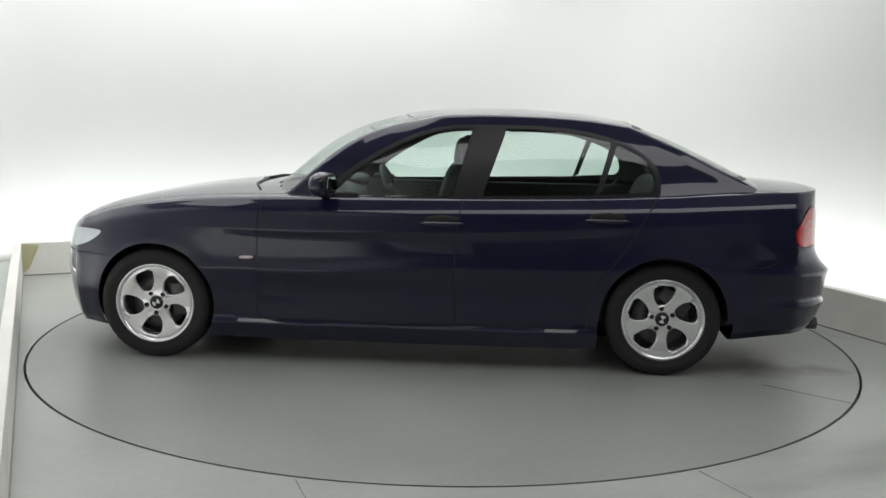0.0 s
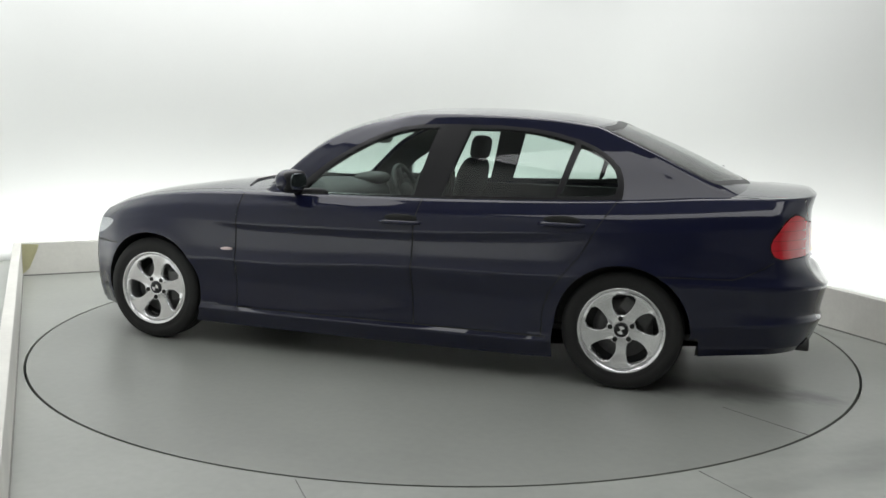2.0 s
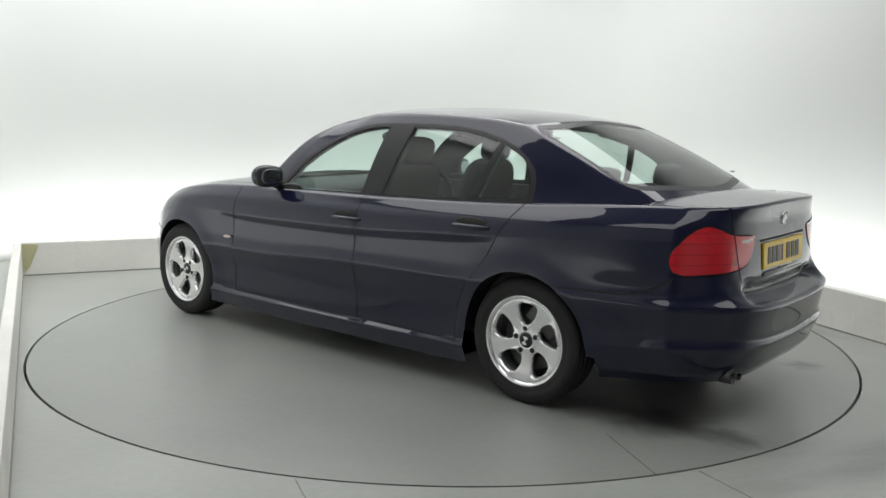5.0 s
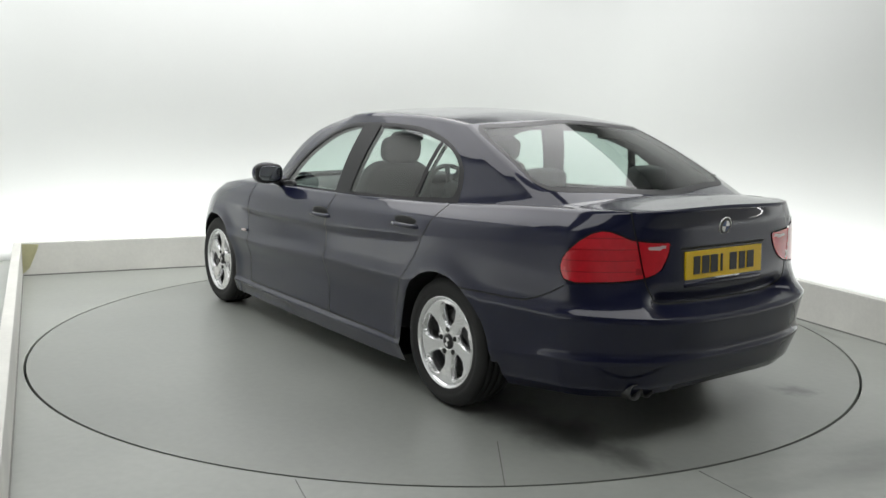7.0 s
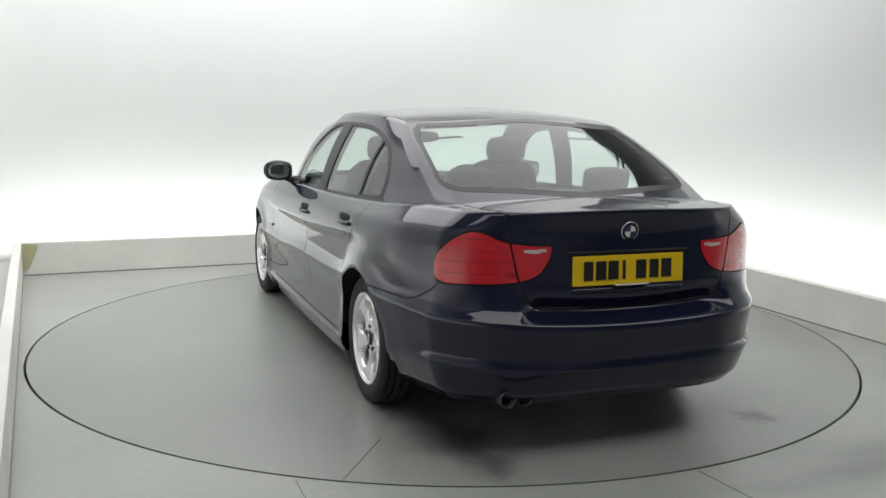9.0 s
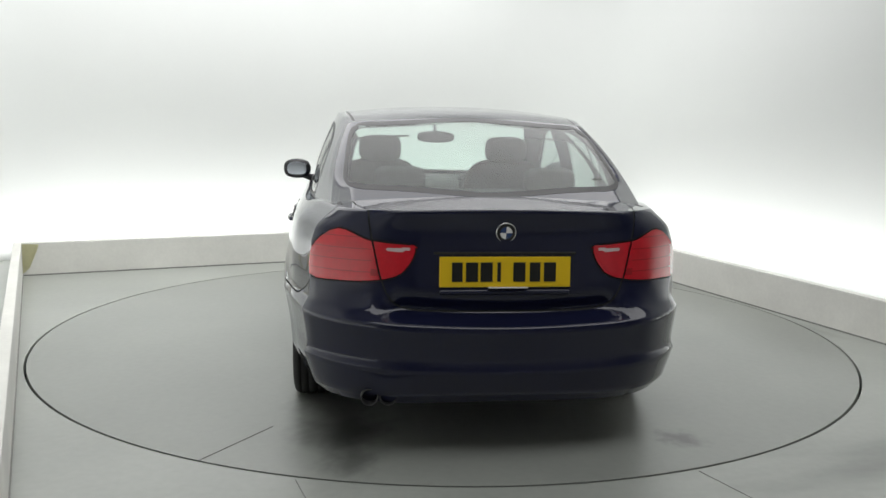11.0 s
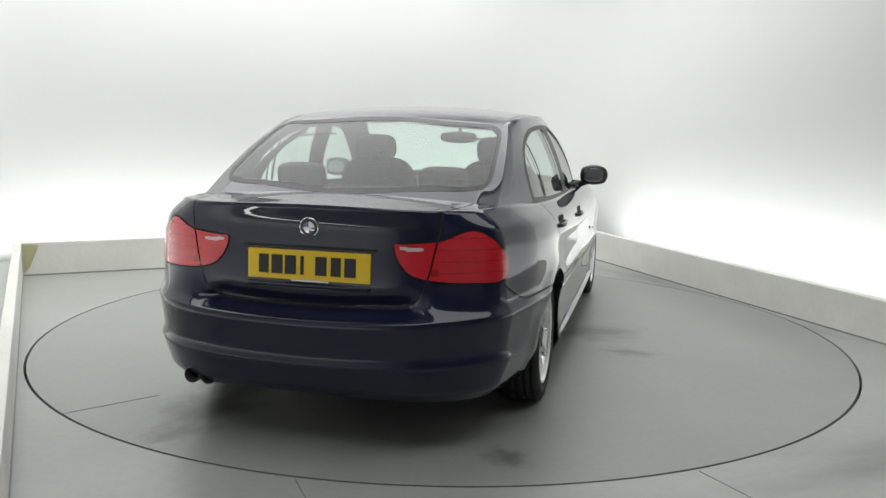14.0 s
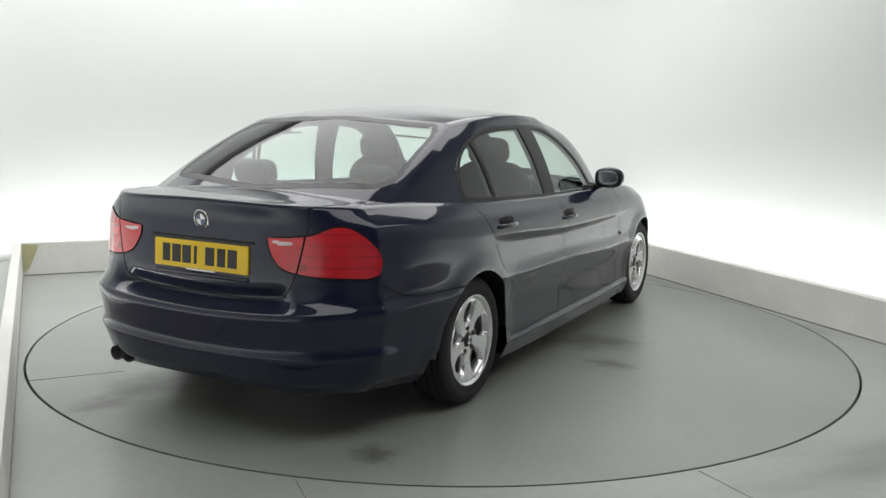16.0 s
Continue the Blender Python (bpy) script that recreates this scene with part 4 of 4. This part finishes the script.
for s in (1, -1):
    # door mirror: painted cap, black shell and foot, glass
    foot = bmesh.new()
    tube(foot, [local(1.815, s * 0.775, 0.915) @ Vector(), local(1.815, s * 0.82, 0.925) @ Vector(), local(1.81, s * 0.87, 0.945) @ Vector()], [0.035, 0.022, 0.02])
    mirror = part("door_mirror", foot, M_TRIM, car, "rounded door mirror, navy cap and black foot")
    bm = bmesh.new()
    blob(bm, local(1.81, s * 0.905, 0.985, 0, 0, -12 * s), 0.066, 0.092, 0.066, 2.3)
    bmesh.ops.bisect_plane(bm, geom=list(bm.verts) + list(bm.edges) + list(bm.faces), plane_co=local(1.77, s * 0.905, 0.985) @ Vector(), plane_no=(1, -0.21 * s, 0), clear_inner=True)
    part("mirror_cap", bm, M_PAINT, mirror)
    bm = bmesh.new()
    blob(bm, local(1.79, s * 0.905, 0.985, 0, 0, -12 * s), 0.032, 0.088, 0.061, 3.2)
    part("mirror_shell", bm, M_TRIM, mirror)
    bm = bmesh.new()
    blob(bm, local(1.7585, s * 0.905, 0.985, 0, 0, -12 * s), 0.0035, 0.068, 0.045, 2.8)
    part("mirror_glass", bm, M_MIRROR, mirror, "silvered mirror glass")
    bm = bmesh.new()
    blob(bm, local(1.775, s * 0.790, 0.910, 0, 6, 0), 0.14, 0.020, 0.030, 2.4)
    part("mirror_base", bm, M_TRIM, mirror)
    # door handles in dark scoops
    for key, hx, hz, hy in (("f", 1.175, 0.800, 0.874), ("r", 0.315, 0.835, 0.869)):
        bm = bmesh.new()
        blob(bm, local(hx, s * (hy - 0.003), hz + 0.012), 0.095, 0.007, 0.024, 2.2)
        scoop = part("handle_scoop", bm, M_GAP, doors[key, s])
        bm = bmesh.new()
        o = [(-0.118, 0.0), (-0.09, 0.012), (-0.03, 0.020), (0.04, 0.020), (0.09, 0.012), (0.118, 0.0)]
        tube(bm, [local(hx + a, s * (hy + b), hz - 0.008) @ Vector() for a, b in o], [0.007, 0.011, 0.012, 0.012, 0.011, 0.007])
        part("door_handle", bm, M_PAINT, doors[key, s])
    # side repeater
    bm = bmesh.new()
    blob(bm, local(2.232, s * 0.882, 0.583, 0, 2, 0), 0.040, 0.006, 0.009, 2.2)
    part("side_repeater", bm, M_CLEAR, car, "clear side indicator")
    # wiper arm at the screen's foot
bm = bmesh.new()
tube(bm, [local(2.22, 0.62, 0.925) @ Vector(), local(2.30, 0.40, 0.945) @ Vector(), local(2.34, 0.0, 0.952) @ Vector()], 0.007, 8)
tube(bm, [local(2.35, 0.05, 0.950) @ Vector(), local(2.32, -0.3, 0.948) @ Vector(), local(2.24, -0.6, 0.93) @ Vector()], 0.007, 8)
part("wiper", bm, M_TRIM, car)

# tail pipes
for yy in (0.530, 0.456):
    bm = bmesh.new()
    prof = [(-0.70, 0.033), (-0.890, 0.035), (-0.899, 0.034), (-0.896, 0.030), (-0.82, 0.029), (-0.815, 0.001)]
    n = 24
    rows = [[bm.verts.new(local(a, yy + r * math.cos(2 * math.pi * i / n), 0.250 + r * math.sin(2 * math.pi * i / n)) @ Vector()) for i in range(n)] for a, r in prof]
    for a, b in zip(rows, rows[1:]):
        for i in range(n):
            bm.faces.new((a[i], a[(i + 1) % n], b[(i + 1) % n], b[i]))
    part("tail_pipe", bm, M_DARKMETAL, car)

# number plate, its recess trim and the boot badge
TILT = 3.0
bm = bmesh.new()
box(bm, -0.006, 0.004, -0.262, 0.262, -0.060, 0.060, 0.003, local(-0.8925, 0, 0.750, 0, TILT, 0))
plate = part("number_plate", bm, M_PLATE, boot_lid, "yellow rear number plate with black bars", smooth=False)
pos = [0.192, 0.134, 0.076, 0.026, -0.055, -0.118, -0.178]
wid = [0.042, 0.048, 0.048, 0.014, 0.048, 0.042, 0.048]
for yy, w_ in zip(pos, wid):
    bm = bmesh.new()
    box(bm, -0.0085, -0.006, yy - w_ / 2, yy + w_ / 2, -0.038, 0.038, 0.0, local(-0.8925, 0, 0.750, 0, TILT, 0))
    part("plate_bar", bm, M_BLACK, plate, smooth=False)
bm = bmesh.new()
box(bm, -0.001, 0.02, -0.285, 0.285, 0.067, 0.077, 0.004, local(-0.893, 0, 0.752, 0, TILT, 0))
part("grip_moulding", bm, M_GAP, boot_lid)
bm = bmesh.new()
box(bm, -0.006, 0.03, -0.262, 0.262, -0.094, -0.072, 0.009, local(-0.893, 0, 0.752, 0, TILT, 0))
part("plate_ledge", bm, M_PAINT, boot_lid)
bm = bmesh.new()
box(bm, -0.010, 0.0, -0.09, 0.07, -0.066, -0.060, 0.001, local(-0.898, 0, 0.752, 0, TILT, 0))
part("plate_strip", bm, M_WHITE, boot_lid)


def roundel(m, r):
    bm = bmesh.new()
    rows = lathe(bm, [(0.0, r), (0.004, r), (0.006, r * 0.93), (0.005, r * 0.9)], 40)
    bmesh.ops.transform(bm, matrix=m, verts=bm.verts)
    badge = part("badge", bm, M_CHROME, boot_lid, "round chrome-edged badge")
    bm = bmesh.new()
    lathe(bm, [(0.005, r * 0.9), (0.0055, r * 0.62), (0.0055, 0.0001)], 40)
    bmesh.ops.transform(bm, matrix=m, verts=bm.verts)
    part("badge_face", bm, M_BLACK, badge)
    for q in range(4):
        bm = bmesh.new()
        mid = bm.verts.new(m @ Vector((0, 0.0075, 0)))
        arc = [bm.verts.new(m @ Vector((r * 0.6 * math.cos(q * math.pi / 2 + i * math.pi / 16), 0.0068, r * 0.6 * math.sin(q * math.pi / 2 + i * math.pi / 16)))) for i in range(9)]
        for i in range(8):
            bm.faces.new((mid, arc[i + 1], arc[i]))
        part("badge_quarter", bm, M_WHITE if q % 2 else M_BLUE, badge, smooth=False)


bm = bmesh.new()
box(bm, -0.001, 0.001, -0.022, 0.022, -0.007, 0.007, 0.0, local(-0.425, -0.50, 1.084, 0, 67, 0))
part("window_sticker", bm, M_LINING, car, "small pale sticker on the rear window", smooth=False)
roundel(local(-0.884, 0, 0.905, 0, 0, 90) @ pose(0, 0, 0, -8, 0, 0), 0.041)

# ---- inside the car ----
bm = bmesh.new()
box(bm, -0.5, 2.15, -0.74, 0.74, 0.26, 0.30, 0.01, local(0, 0, 0))
part("cabin_floor", bm, M_DASH, car)
for s in (1, -1):
    bm = bmesh.new()
    box(bm, -0.2, 2.05, s * 0.735 - 0.015, s * 0.735 + 0.015, 0.3, 0.905, 0.01, local(0, 0, 0))
    part("door_card", bm, M_DASH, car)
bm = bmesh.new()
blob(bm, local(2.05, 0, 0.80), 0.30, 0.70, 0.135, 3.2, 40)
dash = part("dashboard", bm, M_DASH, car, "dark grey moulded dashboard")
bm = bmesh.new()
blob(bm, local(1.86, -0.37, 0.925), 0.10, 0.17, 0.045, 2.6)
part("instrument_hood", bm, M_DASH, dash)
bm = bmesh.new()
m = local(1.60, -0.37, 0.84, 0, -68, 0)
n = 40
ringv = [m @ Vector((0.19 * math.cos(2 * math.pi * i / n), 0.19 * math.sin(2 * math.pi * i / n), 0)) for i in range(n + 1)]
tube(bm, ringv, 0.016, 10, False)
for a in (0.0, 2.1, 4.2):
    tube(bm, [m @ Vector((0.19 * math.cos(a), 0.19 * math.sin(a), 0)), m @ Vector((0.04 * math.cos(a), 0.04 * math.sin(a), -0.02))], 0.018, 8)
blob(bm, m, 0.07, 0.07, 0.03, 2.4)
part("steering_wheel", bm, M_DASH, car)
bm = bmesh.new()
box(bm, -0.62, -0.12, -0.66, 0.66, 0.955, 0.985, 0.01, local(0, 0, 0))
part("parcel_shelf", bm, M_DASH, car)
bm = bmesh.new()
blob(bm, local(1.63, -0.015, 1.215, 0, 10, 0), 0.020, 0.125, 0.038, 2.8)
tube(bm, [local(1.64, -0.015, 1.23) @ Vector(), local(1.70, -0.015, 1.29) @ Vector()], 0.012, 8)
part("rear_view_mirror", bm, M_TRIM, car)


def seat(x, yy, rear=False):
    bm = bmesh.new()
    blob(bm, local(x + 0.30, yy, 0.50, 0, -6, 0), 0.27, 0.255, 0.085, 3.2)
    s = part("car_seat", bm, M_CLOTH, car, "charcoal cloth front seat with headrest")
    bm = bmesh.new()
    blob(bm, local(x, yy, 0.775, 0, -15, 0), 0.065, 0.245, 0.325, 4.0)
    part("backrest", bm, M_CLOTH, s)
    bm = bmesh.new()
    blob(bm, local(x - 0.105, yy, 1.155, 0, -10, 0), 0.050, 0.128, 0.078, 3.4)
    part("headrest", bm, M_CLOTH, s)
    for d in (-0.05, 0.05):
        bm = bmesh.new()
        tube(bm, [local(x - 0.07, yy + d, 1.02) @ Vector(), local(x - 0.10, yy + d, 1.14) @ Vector()], 0.007, 8)
        part("headrest_post", bm, M_CHROME, s)


seat(1.20, 0.385)
seat(1.20, -0.385)
bm = bmesh.new()
blob(bm, local(0.28, 0, 0.52), 0.26, 0.68, 0.10, 3.6, 40)
bench = part("rear_bench", bm, M_CLOTH, car, "charcoal cloth rear bench")
bm = bmesh.new()
blob(bm, local(-0.02, 0, 0.76, 0, -18, 0), 0.075, 0.68, 0.26, 3.6, 40)
part("backrest", bm, M_CLOTH, bench)
for yy in (0.36, -0.36):
    bm = bmesh.new()
    blob(bm, local(-0.115, yy, 1.055, 0, -12, 0), 0.045, 0.122, 0.060, 4.0)
    part("headrest", bm, M_CLOTH, bench)


# ---- what moves ----
def motions():
    rows = []
    for i in range(33):
        t = i * 0.5
        rows.append((t, pose(0, 0, 0, 0, 0, 176.39 - 7.190 * t + 0.0018 * t * t)))
    walk(car, rows)
    walk(turntable, rows)


motions()
